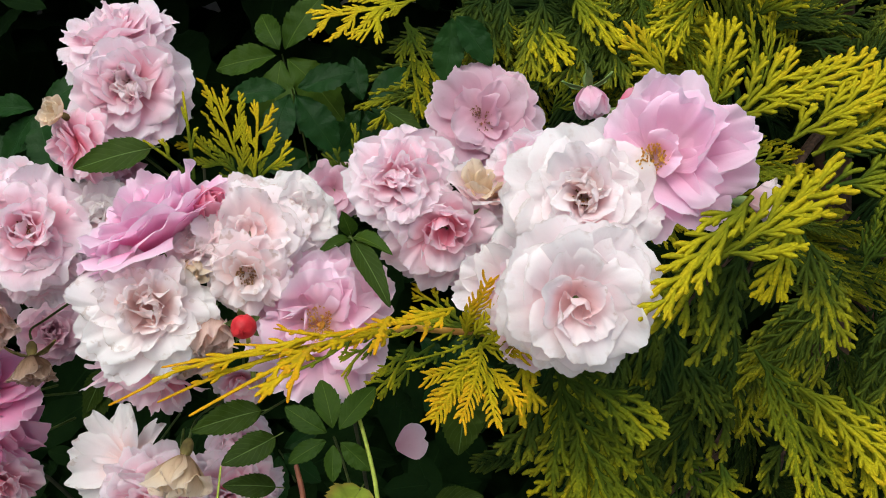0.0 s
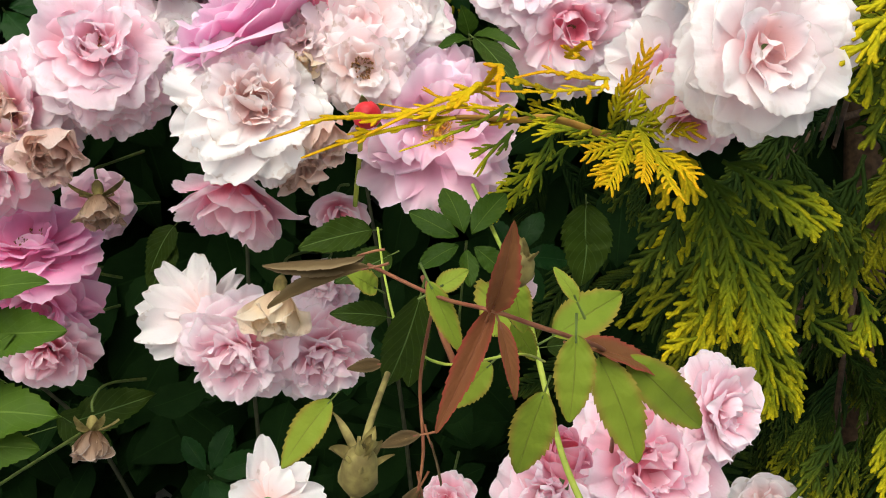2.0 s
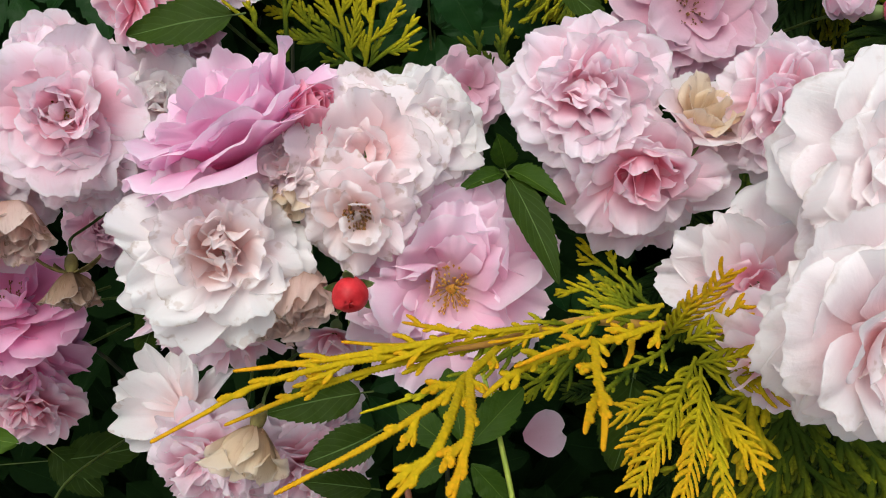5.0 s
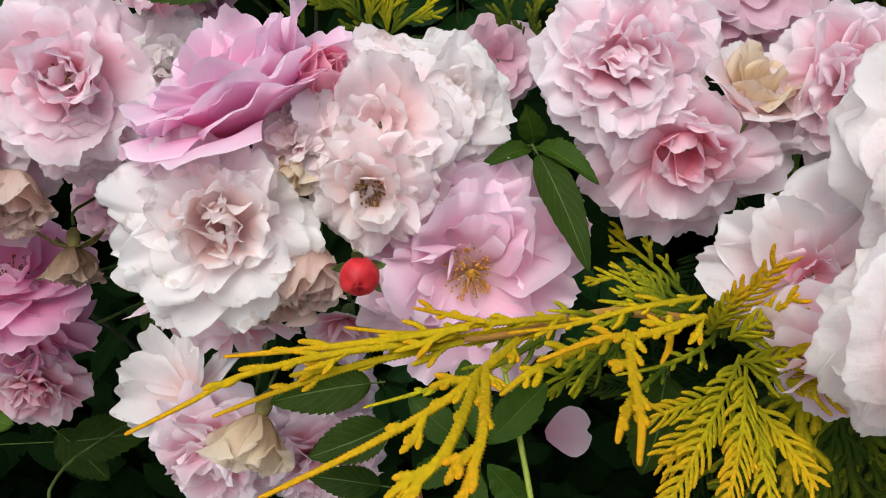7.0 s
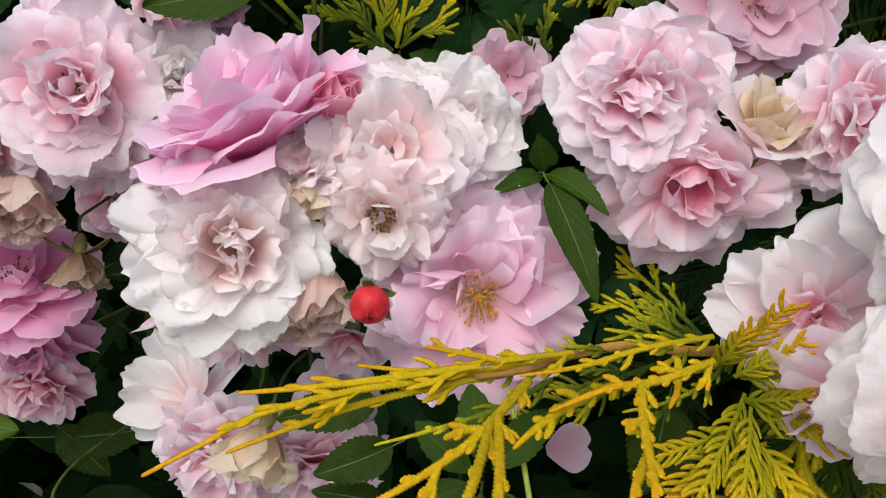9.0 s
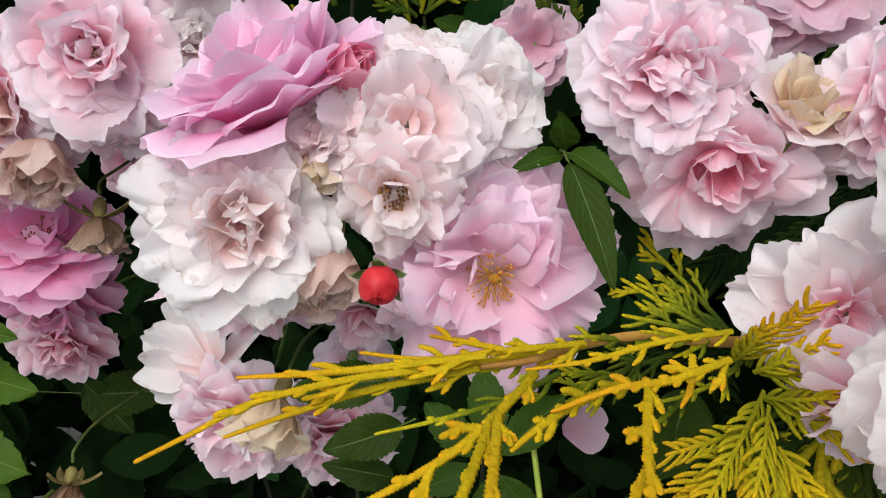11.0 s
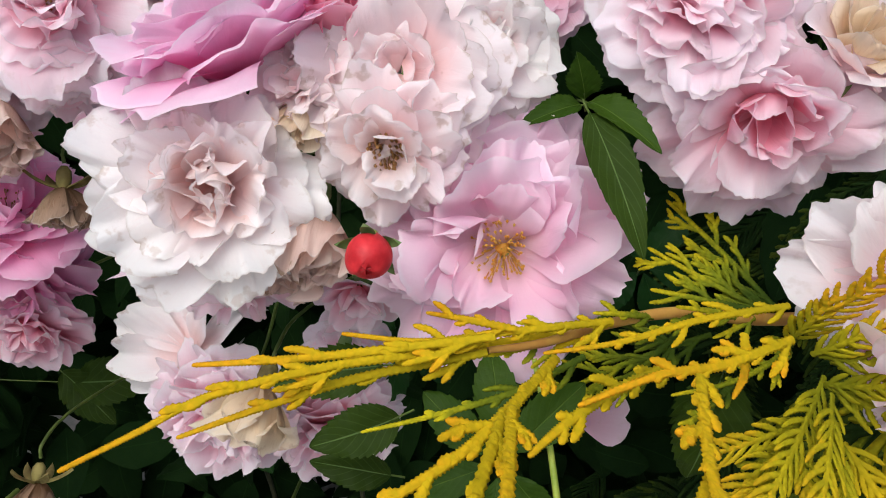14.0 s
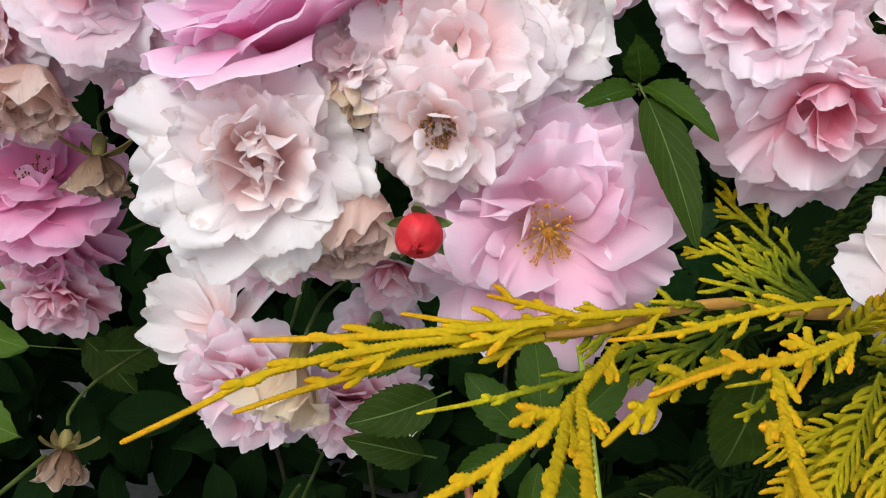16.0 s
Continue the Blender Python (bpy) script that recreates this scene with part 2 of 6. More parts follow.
# unseen ground, made pale as a reflector for the petals' undersides
BOUNCE_GROUND = plain_material("ground_bounce_pale", (0.36, 0.34, 0.305), (0.5, 0.475, 0.43), 40.0, 0.95)


# ---- mesh helpers ----
def mesh_from(name, verts, faces, uvs=None):
    """A smooth-shaded mesh from numpy vertices, faces (lists of indices) and one uv per vertex."""
    me = bpy.data.meshes.new(name)
    verts = np.asarray(verts, dtype=np.float64)
    me.from_pydata(verts.tolist(), [], faces if isinstance(faces, list) else faces.tolist())
    if uvs is not None:
        layer = me.uv_layers.new(name="UVMap")
        index = np.empty(len(me.loops), dtype=np.int32)
        me.loops.foreach_get("vertex_index", index)
        layer.data.foreach_set("uv", np.asarray(uvs, dtype=np.float32)[index].ravel())
    me.polygons.foreach_set("use_smooth", np.ones(len(me.polygons), dtype=bool))
    me.update()
    return me


def part(name, me, mat, parent=None, label=""):
    ob = new(name, me)
    if mat and not me.materials:
        me.materials.append(mat)
    if parent is not None:
        ob.parent = parent
    return tagged(ob, label)


def thing(name, m, label, category, group="", kind=""):
    ob = new(name)
    ob.empty_display_size = 0.01
    ob.matrix_world = m
    return tagged(ob, label, category, group, kind)


def grid_faces(nu, nv):
    i = np.arange(nv - 1)[:, None] * nu + np.arange(nu - 1)[None, :]
    return np.stack([i, i + 1, i + nu + 1, i + nu], -1).reshape(-1, 4)


def facing(p, normal, spin=0.0):
    """The pose at p whose z axis points along normal, turned by spin degrees about it."""
    z = Vector(normal).normalized()
    x = Vector((0, 0, 1)).cross(z)
    x = x.normalized() if x.length > 0.05 else Vector((1, 0, 0))
    y = z.cross(x)
    m = Matrix((x, y, z)).transposed().to_4x4()
    m.translation = Vector(p)
    return m @ pose(0, 0, 0, 0, 0, spin)


def along(p, way, up):
    """The pose at p whose y axis points along way and whose z axis is near up."""
    y = Vector(way).normalized()
    x = y.cross(Vector(up))
    x = x.normalized() if x.length > 0.05 else Vector((1, 0, 0))
    z = x.cross(y)
    m = Matrix((x, y, z)).transposed().to_4x4()
    m.translation = Vector(p)
    return m


def smooth_line(points, n):
    """n points on a smooth line through the given ones."""
    p = np.asarray(points, dtype=float)
    p = np.vstack([2 * p[0] - p[1], p, 2 * p[-1] - p[-2]])
    out = []
    for t in np.linspace(0, len(p) - 3 - 1e-6, n):
        i = int(t)
        f = t - i
        a, b, c, d = p[i], p[i + 1], p[i + 2], p[i + 3]
        out.append(0.5 * (2 * b + (c - a) * f + (2 * a - 5 * b + 4 * c - d) * f * f + (3 * b - a - 3 * c + d) * f ** 3))
    return np.array(out)


def tube(points, radii, sides=6, up=(0, 0, 1), flat=1.0, v0=0.0, v1=1.0, thick=None):
    """Vertices, faces and uvs of a tube along points; flat squeezes it along up."""
    p = np.asarray(points, dtype=float)
    r = np.asarray(radii, dtype=float) * np.ones(len(p))
    d = np.gradient(p, axis=0)
    d /= np.linalg.norm(d, axis=1)[:, None] + 1e-12
    x = np.cross(d, np.asarray(up, dtype=float))
    x /= np.linalg.norm(x, axis=1)[:, None] + 1e-9
    z = np.cross(x, d)
    a = np.linspace(0, 2 * np.pi, sides, endpoint=False)
    deep = flat * (r if thick is None else np.asarray(thick, dtype=float))
    ring = r[:, None, None] * np.cos(a)[None, :, None] * x[:, None, :] + deep[:, None, None] * np.sin(a)[None, :, None] * z[:, None, :]
    verts = (p[:, None, :] + ring).reshape(-1, 3)
    n = len(p)
    i = np.arange(n - 1)[:, None] * sides
    j = np.arange(sides)[None, :]
    k = (j + 1) % sides
    faces = np.stack([i + j, i + k, i + sides + k, i + sides + j], -1).reshape(-1, 4)
    uv = np.stack([np.tile(a / (2 * np.pi), n), np.repeat(np.linspace(v0, v1, n), sides)], -1)
    return verts, faces, uv


def joined(pieces):
    """One set of vertices, faces and uvs from many."""
    vs, fs, us, base = [], [], [], 0
    for v, f, u in pieces:
        vs.append(v)
        fs.append(np.asarray(f) + base)
        us.append(u)
        base += len(v)
    return np.vstack(vs), np.vstack(fs), np.vstack(us)


def moved(verts, m):
    a = np.array(m)
    return verts @ a[:3, :3].T + a[:3, 3]


def tube_part(name, points, radii, mat, parent, n=14, sides=8, label=""):
    line = smooth_line(points, n)
    r = np.interp(np.linspace(0, 1, n), np.linspace(0, 1, len(radii)), radii)
    return part(name, mesh_from(name, *tube(line, r, sides, up=(0.3, 0.2, 0.93))), mat, parent, label)


# ---- kinds of things ----
def petal_mesh(rng, length, width, rise, bend, cup, ruffle, turn, foot=0.0, lift=0.0, notch=0.05, nu=17, nv=14, roll=None, lean=0.0):
    """One petal that grows from the flower's foot: a rounded fan, spooned low down and rolled and waved along its rim.
    rise: degrees above the flower's plane; bend: degrees gained towards the rim; roll: how far the rim turns back; lean: drift to one side."""
    u, v = np.meshgrid(np.linspace(-1, 1, nu), 1 - np.linspace(1, 0, nv) ** 1.4)
    ph = rng.uniform(0, 6.28, 10)
    fan = 0.2 + 0.8 * np.sin(np.pi / 2 * np.clip(v / 0.7, 0, 1)) ** 0.9
    around = np.arctan2(1.15 * u * fan, v - 0.3)
    brim = np.clip(np.abs(u) ** 6 * v ** 2 + v ** 6, 0, 1) ** (1 / 6)
    lobes = 0.03 * np.sin(2.2 * around + ph[0]) + 0.022 * np.sin(4.7 * around + ph[1]) + 0.012 * np.sin(9.5 * around + ph[2])
    lobes += (0.008 * np.sin(19 * around + ph[3]) + 0.017 * rng.uniform(-1, 1, nu)[None, :]) * (nu > 20)
    half = width / 2 * fan * (1 + lobes * brim ** 4)
    split = rng.uniform(-0.35, 0.35)
    reach = v * (1 - 0.5 * (1 - np.sqrt(1 - (0.985 * u) ** 2)) * v ** 1.2 + lobes * v ** 3 - notch * np.exp(-((u - split) / 0.16) ** 2) * v ** 6)
    fine = np.linspace(0, 1.2, 60)
    angle = np.radians(rise + bend * np.clip(fine, 0, 1.1) ** 1.5)
    step = fine[1] - fine[0]
    rc = np.concatenate([[0], np.cumsum(np.cos(angle[:-1]) * step)])
    zc = np.concatenate([[0], np.cumsum(np.sin(angle[:-1]) * step)])
    r, z, a = (np.interp(reach, fine, q) for q in (rc, zc, angle))
    spoon = np.sin(np.pi * np.clip(v, 0, 1) ** 0.85)
    off = cup * width * u * u * (0.22 + 0.78 * spoon) * v ** 0.5 - 0.35 * cup * length * spoon
    back = rng.uniform(0.0, 0.075) if roll is None else roll
    off -= back * length * np.clip((brim - 0.68) / 0.32, 0, 1) ** 2 * (0.75 + 0.6 * np.sin(1.6 * around + ph[4]))
    off += ruffle * length * brim ** 3 * v * (0.36 * np.sin(2.7 * around + ph[5]) + 0.3 * np.sin(4.6 * around + ph[6]) + (0.13 if nu > 20 else 0.05) * np.sin(8.7 * around + ph[7]))
    off += 0.3 * ruffle * length * v * (np.sin(2.4 * u + 2.0 * v + ph[8]) + 0.6 * np.sin(-3.2 * u + 3.4 * v + ph[9]))
    off += 0.006 * width * np.sin(10 * u + 1.5 * np.sin(3 * v + ph[3]) + ph[2]) * np.sin(np.pi * np.clip(v, 0, 1) ** 0.7)
    off += rng.uniform(-0.14, 0.14) * half * u * v
    off += 0.0035 * length * (nu > 20) * brim * np.sin(9 * u + 6 * v + ph[1]) * np.sin(11 * v - 5 * u + ph[6])
    side = half * u + (lean + 0.05 * np.sin(ph[0])) * length * v * v
    radial = foot + length * r - np.sin(a) * off
    axial = lift + length * z + np.cos(a) * off
    c, s = np.cos(turn), np.sin(turn)
    verts = np.stack([radial * c - side * s, radial * s + side * c, axial], -1).reshape(-1, 3)
    uv = np.stack([(u + 1) / 2, 0.45 * v + 0.55 * brim], -1).reshape(-1, 2)
    return mesh_from("petal", verts, grid_faces(nu, nv), uv)


def stamens_mesh(rng, radius, height, count):
    dome = np.array([(0, 0, 0), (0, 0, 0.12), (0, 0, 0.2), (0, 0, 0.24)]) * height
    pieces = [tube(dome, np.array([0.3, 0.26, 0.16, 0.02]) * radius, 10, up=(1, 0, 0))]
    for k in range(count):
        a, q = rng.uniform(0, 6.28), np.sqrt(rng.uniform(0.05, 1))
        x, y = radius * q * np.cos(a), radius * q * np.sin(a)
        h = height * rng.uniform(0.6, 1.05) * (1 - 0.25 * q)
        stalk = np.array([(0.35 * x, 0.35 * y, 0), (0.8 * x, 0.8 * y, 0.6 * h), (x, y, h)])
        pieces.append(tube(stalk, [0.00018] * 3, 3, up=(0.9, 0.3, 0.1)))
        tip = np.array([(x, y, h - 0.0004), (x, y + 0.0002, h), (x, y + 0.0004, h + 0.0006), (x, y + 0.0005, h + 0.0009)])
        pieces.append(tube(tip, [0.0001, 0.00048, 0.00042, 0.0001], 4, up=(0.9, 0.3, 0.1)))
    return joined(pieces)


def sepal_mesh(rng, length, width, rise, bend, turn):
    u, v = np.meshgrid(np.linspace(-1, 1, 5), np.linspace(0, 1, 9))
    half = width / 2 * np.sin(np.pi * (0.12 + 0.88 * v)) ** 0.8
    a = np.radians(rise + bend * v)
    r = length * np.cumsum(np.cos(a), axis=0) / 9
    z = length * np.cumsum(np.sin(a), axis=0) / 9
    off = 0.25 * width * u * u
    radial, axial, side = r - np.sin(a) * off, z + np.cos(a) * off, half * u + 0.1 * length * v * v * rng.uniform(-1, 1)
    c, s = np.cos(turn), np.sin(turn)
    verts = np.stack([radial * c - side * s, radial * s + side * c, axial], -1).reshape(-1, 3)
    return mesh_from("sepal", verts, grid_faces(5, 9), np.stack([(u + 1) / 2, v], -1).reshape(-1, 2))


# layers of a bloom: count, length, width, rise, bend, cup, ruffle (lengths as shares of the bloom's radius)
FORM = {
    "full": [(7, 1.0, 0.98, -2, -14, 0.1, 0.17), (7, 0.96, 0.92, 11, -18, 0.12, 0.19), (7, 0.88, 0.82, 23, -20, 0.15, 0.22),
             (7, 0.76, 0.68, 36, -18, 0.18, 0.26), (7, 0.62, 0.54, 48, -4, 0.2, 0.3), (6, 0.5, 0.44, 58, 35, 0.24, 0.34), (5, 0.38, 0.34, 70, 45, 0.3, 0.36)],
    "grand": [(8, 1.0, 0.95, -4, -14, 0.1, 0.18), (8, 0.95, 0.9, 9, -18, 0.12, 0.2), (7, 0.86, 0.82, 22, -20, 0.15, 0.22),
              (7, 0.74, 0.68, 35, -16, 0.18, 0.26), (6, 0.58, 0.52, 48, 4, 0.22, 0.3), (6, 0.46, 0.42, 58, 45, 0.26, 0.34), (4, 0.34, 0.3, 72, 40, 0.3, 0.36)],
    "ruffled": [(8, 1.0, 0.88, -2, -14, 0.1, 0.2), (8, 0.95, 0.82, 11, -18, 0.12, 0.23), (8, 0.86, 0.72, 24, -20, 0.15, 0.27),
                (8, 0.74, 0.6, 37, -14, 0.18, 0.32), (7, 0.6, 0.5, 50, 10, 0.22, 0.36), (6, 0.46, 0.42, 62, 40, 0.26, 0.4)],
    "pom": [(8, 1.0, 0.9, -6, -18, 0.1, 0.18), (8, 0.97, 0.84, 8, -22, 0.12, 0.21), (8, 0.9, 0.74, 21, -24, 0.14, 0.25),
            (8, 0.8, 0.62, 34, -22, 0.17, 0.3), (8, 0.68, 0.52, 47, -10, 0.2, 0.35), (7, 0.55, 0.44, 58, 25, 0.24, 0.38), (5, 0.42, 0.36, 70, 45, 0.28, 0.4)],
    "shell": [(7, 1.0, 0.9, -2, -6, 0.14, 0.09), (7, 0.95, 0.85, 12, -8, 0.16, 0.11), (6, 0.84, 0.76, 25, -6, 0.18, 0.14), (5, 0.6, 0.52, 40, 6, 0.22, 0.2)],
    "stack": [(8, 1.0, 0.78, -14, -30, 0.02, 0.11), (8, 0.98, 0.74, 6, -34, 0.04, 0.12), (8, 0.9, 0.66, 26, -36, 0.08, 0.13), (8, 0.78, 0.56, 46, -32, 0.14, 0.15), (7, 0.64, 0.46, 64, -20, 0.22, 0.17)],
    "bowl": [(7, 0.98, 0.98, 24, -16, 0.12, 0.12), (7, 1.0, 0.9, 35, -16, 0.13, 0.14), (7, 0.96, 0.8, 47, -16, 0.15, 0.17), (7, 0.86, 0.66, 59, -12, 0.18, 0.22), (6, 0.72, 0.5, 71, -4, 0.22, 0.26)],
    "broad": [(7, 1.0, 1.0, 0, -12, 0.1, 0.14), (7, 0.96, 0.94, 11, -16, 0.12, 0.16), (6, 0.86, 0.84, 22, -18, 0.14, 0.18), (6, 0.72, 0.7, 33, -14, 0.17, 0.22), (5, 0.5, 0.5, 46, 10, 0.2, 0.26), (4, 0.34, 0.36, 62, 40, 0.24, 0.3)],
    "ragged": [(7, 1.0, 0.84, 2, -16, 0.1, 0.18), (6, 0.86, 0.74, 16, -20, 0.12, 0.22), (6, 0.7, 0.62, 30, -14, 0.16, 0.28), (4, 0.5, 0.46, 46, 10, 0.2, 0.32)],
    "flare": [(8, 1.0, 0.8, 10, -30, 0.08, 0.15), (8, 0.98, 0.76, 24, -34, 0.1, 0.18), (8, 0.94, 0.7, 38, -36, 0.14, 0.22), (7, 0.84, 0.6, 52, -32, 0.18, 0.26), (6, 0.7, 0.5, 66, -18, 0.22, 0.3), (5, 0.54, 0.4, 78, -2, 0.26, 0.32)],
    "trumpet": [(5, 1.0, 0.72, 48, -46, 0.12, 0.1), (5, 0.95, 0.62, 60, -30, 0.18, 0.11), (4, 0.8, 0.5, 74, -10, 0.24, 0.12)],
    "bud": [(4, 1.0, 1.0, 60, 42, 0.3, 0.02), (4, 0.98, 0.9, 68, 34, 0.32, 0.03), (3, 0.95, 0.7, 78, 16, 0.34, 0.04)],
    "spent": [(6, 1.0, 0.7, 30, 30, 0.3, 0.2), (5, 0.9, 0.6, 50, 20, 0.34, 0.22), (4, 0.7, 0.5, 70, 10, 0.3, 0.24)],
    "papery": [(4, 1.0, 1.0, 52, 34, 0.3, 0.5), (4, 0.9, 0.85, 64, 26, 0.32, 0.55), (3, 0.75, 0.6, 78, 10, 0.34, 0.5)],
    "limp": [(5, 1.0, 0.7, 58, 14, 0.3, 0.42), (5, 0.9, 0.62, 70, 12, 0.32, 0.46), (4, 0.75, 0.5, 82, 10, 0.34, 0.46)],
    "loose": [(6, 1.0, 0.86, 34, 2, 0.08, 0.12), (5, 0.92, 0.78, 52, 4, 0.12, 0.15), (5, 0.74, 0.6, 68, 4, 0.18, 0.18)],
}


def rose(form, colour, p, radius, normal, seed, label, inner="", stamens="", depth=0.3, stem=(0.0, 0.11, -0.02), sepals=0, fine=False, keep=9, own=(), twist=9.0, wave=1.0, category="rose", group="roses on the bush", name="rose_bloom"):
    """A rose bloom whose face lies about p; it has petals in whorls, a seed cup, a stalk that runs back into the bush.
    keep: how many whorls of the form it has; own: its single petals as (degrees anticlockwise from its right side, length, width, rise, bend), turned on by twist; wave: how crumpled they are."""
    rng = np.random.RandomState(seed)
    n = Vector(normal).normalized()
    foot = Vector(p) - n * radius * depth
    root = thing(name, facing(foot, n, rng.uniform(0, 360) if not own else 0.0), label, category, group)
    turn = rng.uniform(0, 6.28)
    grain = (27, 19) if fine else (17, 14)
    for k, (count, length, width, rise, bend, cup, ruffle) in enumerate(FORM[form][:keep]):
        last = k >= len(FORM[form]) - 2
        wild = 0.3 if form == "bud" else 0.7 + 0.3 * k
        lean, to = rng.uniform(0, 12) * (k > 1), rng.uniform(0, 6.28)
        off_x, off_y = rng.uniform(-0.05, 0.05, 2) * radius * (k > 0)
        for i in range(count):
            turn += 2 * np.pi / count + rng.uniform(-0.14, 0.14) * wild
            size = 0.95 * radius * length * rng.uniform(1 - 0.09 * wild, 1 + 0.06 * wild)
            me = petal_mesh(rng, size, radius * width * rng.uniform(0.85, 1.2), rise + lean * np.cos(turn - to) + rng.uniform(-9, 9) * wild, bend + rng.uniform(-14, 14) * wild,
                            cup * rng.uniform(0.5, 1.4), ruffle * rng.uniform(0.45, 1.0), turn, 0.05 * radius, 0.02 * radius * k, rng.choice([0.0, 0.04, 0.1]), *grain, 0.0 if form == "bud" else None, rng.uniform(-0.07, 0.07) * k)
            stray = rng.uniform(-0.08, 0.08, 2) * radius * last
            me.transform(Matrix.Translation((off_x + stray[0], off_y + stray[1], 0)))
            part("petal", me, PETAL[inner if inner and last else colour], root)
        turn += 0.4
    for i, (clock, length, width, rise, bend) in enumerate(own):
        steep = max(0.0, rise) / 60
        me = petal_mesh(rng, radius * length, radius * width, rise + 5 * (i % 2) + rng.uniform(-4, 4), bend + rng.uniform(-4, 4), 0.1 + 0.17 * steep, wave * (0.16 + 0.08 * steep), radians(clock + twist), 0.05 * radius, 0.05 * radius * steep,
                        rng.choice([0.0, 0.03, 0.08]), *grain, None, rng.uniform(-0.12, 0.12) * (1 + 2 * steep))
        if rise > 42:
            me.transform(Matrix.Translation(Vector((*rng.uniform(-0.1, 0.1, 2), 0.0)) * radius))
        part("petal", me, PETAL[inner if inner and rise > 42 else colour], root)
    if stamens:
        part("stamen_tuft", mesh_from("stamen_tuft", *stamens_mesh(rng, (0.22 if stamens == "gold" else 0.24 if form in ("shell", "ragged") else 0.15) * radius, (0.32 if stamens == "gold" else 0.26) * radius, 95 if stamens == "gold" else 60)), STAMEN if stamens == "gold" else STAMEN_OLD, root,
             "golden stamens" if stamens == "gold" else "browned stamens")
    dry = form in ("spent",)
    cup_line = np.array([(0, 0, 0.002), (0, 0, 0.001), (0, 0, -0.001), (0, 0, -0.004), (0, 0, -0.009), (0, 0, -0.012)]) * (radius / 0.035) ** 0.7
    seed_cup = part("seed_cup", mesh_from("seed_cup", *tube(cup_line, np.array([0.001, 0.0028, 0.0034, 0.004, 0.0036, 0.0016]) * (radius / 0.035) ** 0.5, 10, up=(1, 0, 0))), SEPAL_DRY if dry or colour in ("dry", "straw") else SEPAL, root)
    tight = form == "bud" and n.z > -0.5
    for i in range(sepals):
        part("sepal", sepal_mesh(rng, (0.6 if tight else 0.8) * radius, 0.0065 if tight else 0.0048, 40 if tight else -10, 20 if tight else -30, i * 6.28 / 5 + rng.uniform(-0.3, 0.3)), SEPAL_DRY if colour == "dry" else SEPAL, seed_cup)
    inv = root.matrix_world.inverted()
    back = Vector((0, 0, -0.011))
    world_back = root.matrix_world @ back
    end = inv @ (world_back + (Vector((0.0, 0.09, 0.0)) if n.z < -0.3 else Vector(stem)) + Vector(rng.uniform(-0.015, 0.015, 3)))
    bow = inv @ (world_back - n * 0.006 + Vector((0, 0.02, 0)))
    tube_part("stalk", [(0, 0, -0.009), tuple(back - Vector((0, 0, 0.004))), tuple(bow), tuple(end)], [0.0008, 0.0007, 0.0007, 0.001], STALK, root, 12, 6)
    return root


def leaflet_mesh(rng, length, width, teeth=13, fold=0.25, arch=-0.22, curl=0.0, nu=9, nv=53, widest=0.45, tooth=0.13, name="leaflet"):
    """A toothed leaflet along +y with its upper side to +z, folded along the midrib."""
    u, v = np.meshgrid(np.linspace(-1, 1, nu), np.linspace(0, 1, nv))
    k = np.log(0.5) / np.log(widest)
    half = width / 2 * np.sin(np.pi * np.clip(v, 0, 1) ** k) ** 0.75
    saw = ((v * teeth) % 1.0)
    half = half * (1 - tooth * (1 - saw) * (np.abs(u) > 0.85)) + 0.0002
    ph = rng.uniform(0, 6.28, 4)
    x = half * u
    y = length * (v - 0.05 * np.abs(u) * np.sin(np.pi * v) + 0.03 * saw * (np.abs(u) > 0.85) * np.sin(np.pi * v))
    z = fold * np.abs(x) + arch * length * v * v + curl * x * np.abs(x) / (width + 1e-6) * 2
    z += 0.03 * width * np.sin(3 * u + 5 * v + ph[0]) + 0.025 * width * np.sin(v * 26 + ph[1]) * np.abs(u) + 0.05 * length * np.sin(2.2 * v + ph[2]) * v
    x = x + 0.08 * length * v * v * np.sin(ph[3])
    return mesh_from(name, np.stack([x, y, z], -1).reshape(-1, 3), grid_faces(nu, nv), np.stack([(u + 1) / 2, v], -1).reshape(-1, 2))


def leaf_single(p, way, up, length, width, mat, seed, label, category="leaf", name="rose_leaflet", group="leaves on the rose", stalk=0.005, **shape):
    """One leaflet with its short stalk, its foot at p."""
    rng = np.random.RandomState(seed)
    root = thing(name, along(p, way, up), label, category, group)
    part("blade", leaflet_mesh(rng, length, width, **shape), LEAF[mat], root)
    tube_part("leaf_stalk", [(0, 0.002, 0), (0, -0.4 * stalk, -0.0005), (0, -stalk, -0.1 * stalk)], [0.0003, 0.00032, 0.0004], STEM_RED if mat in ("dead", "young") else STALK, root, 6, 5)
    return root


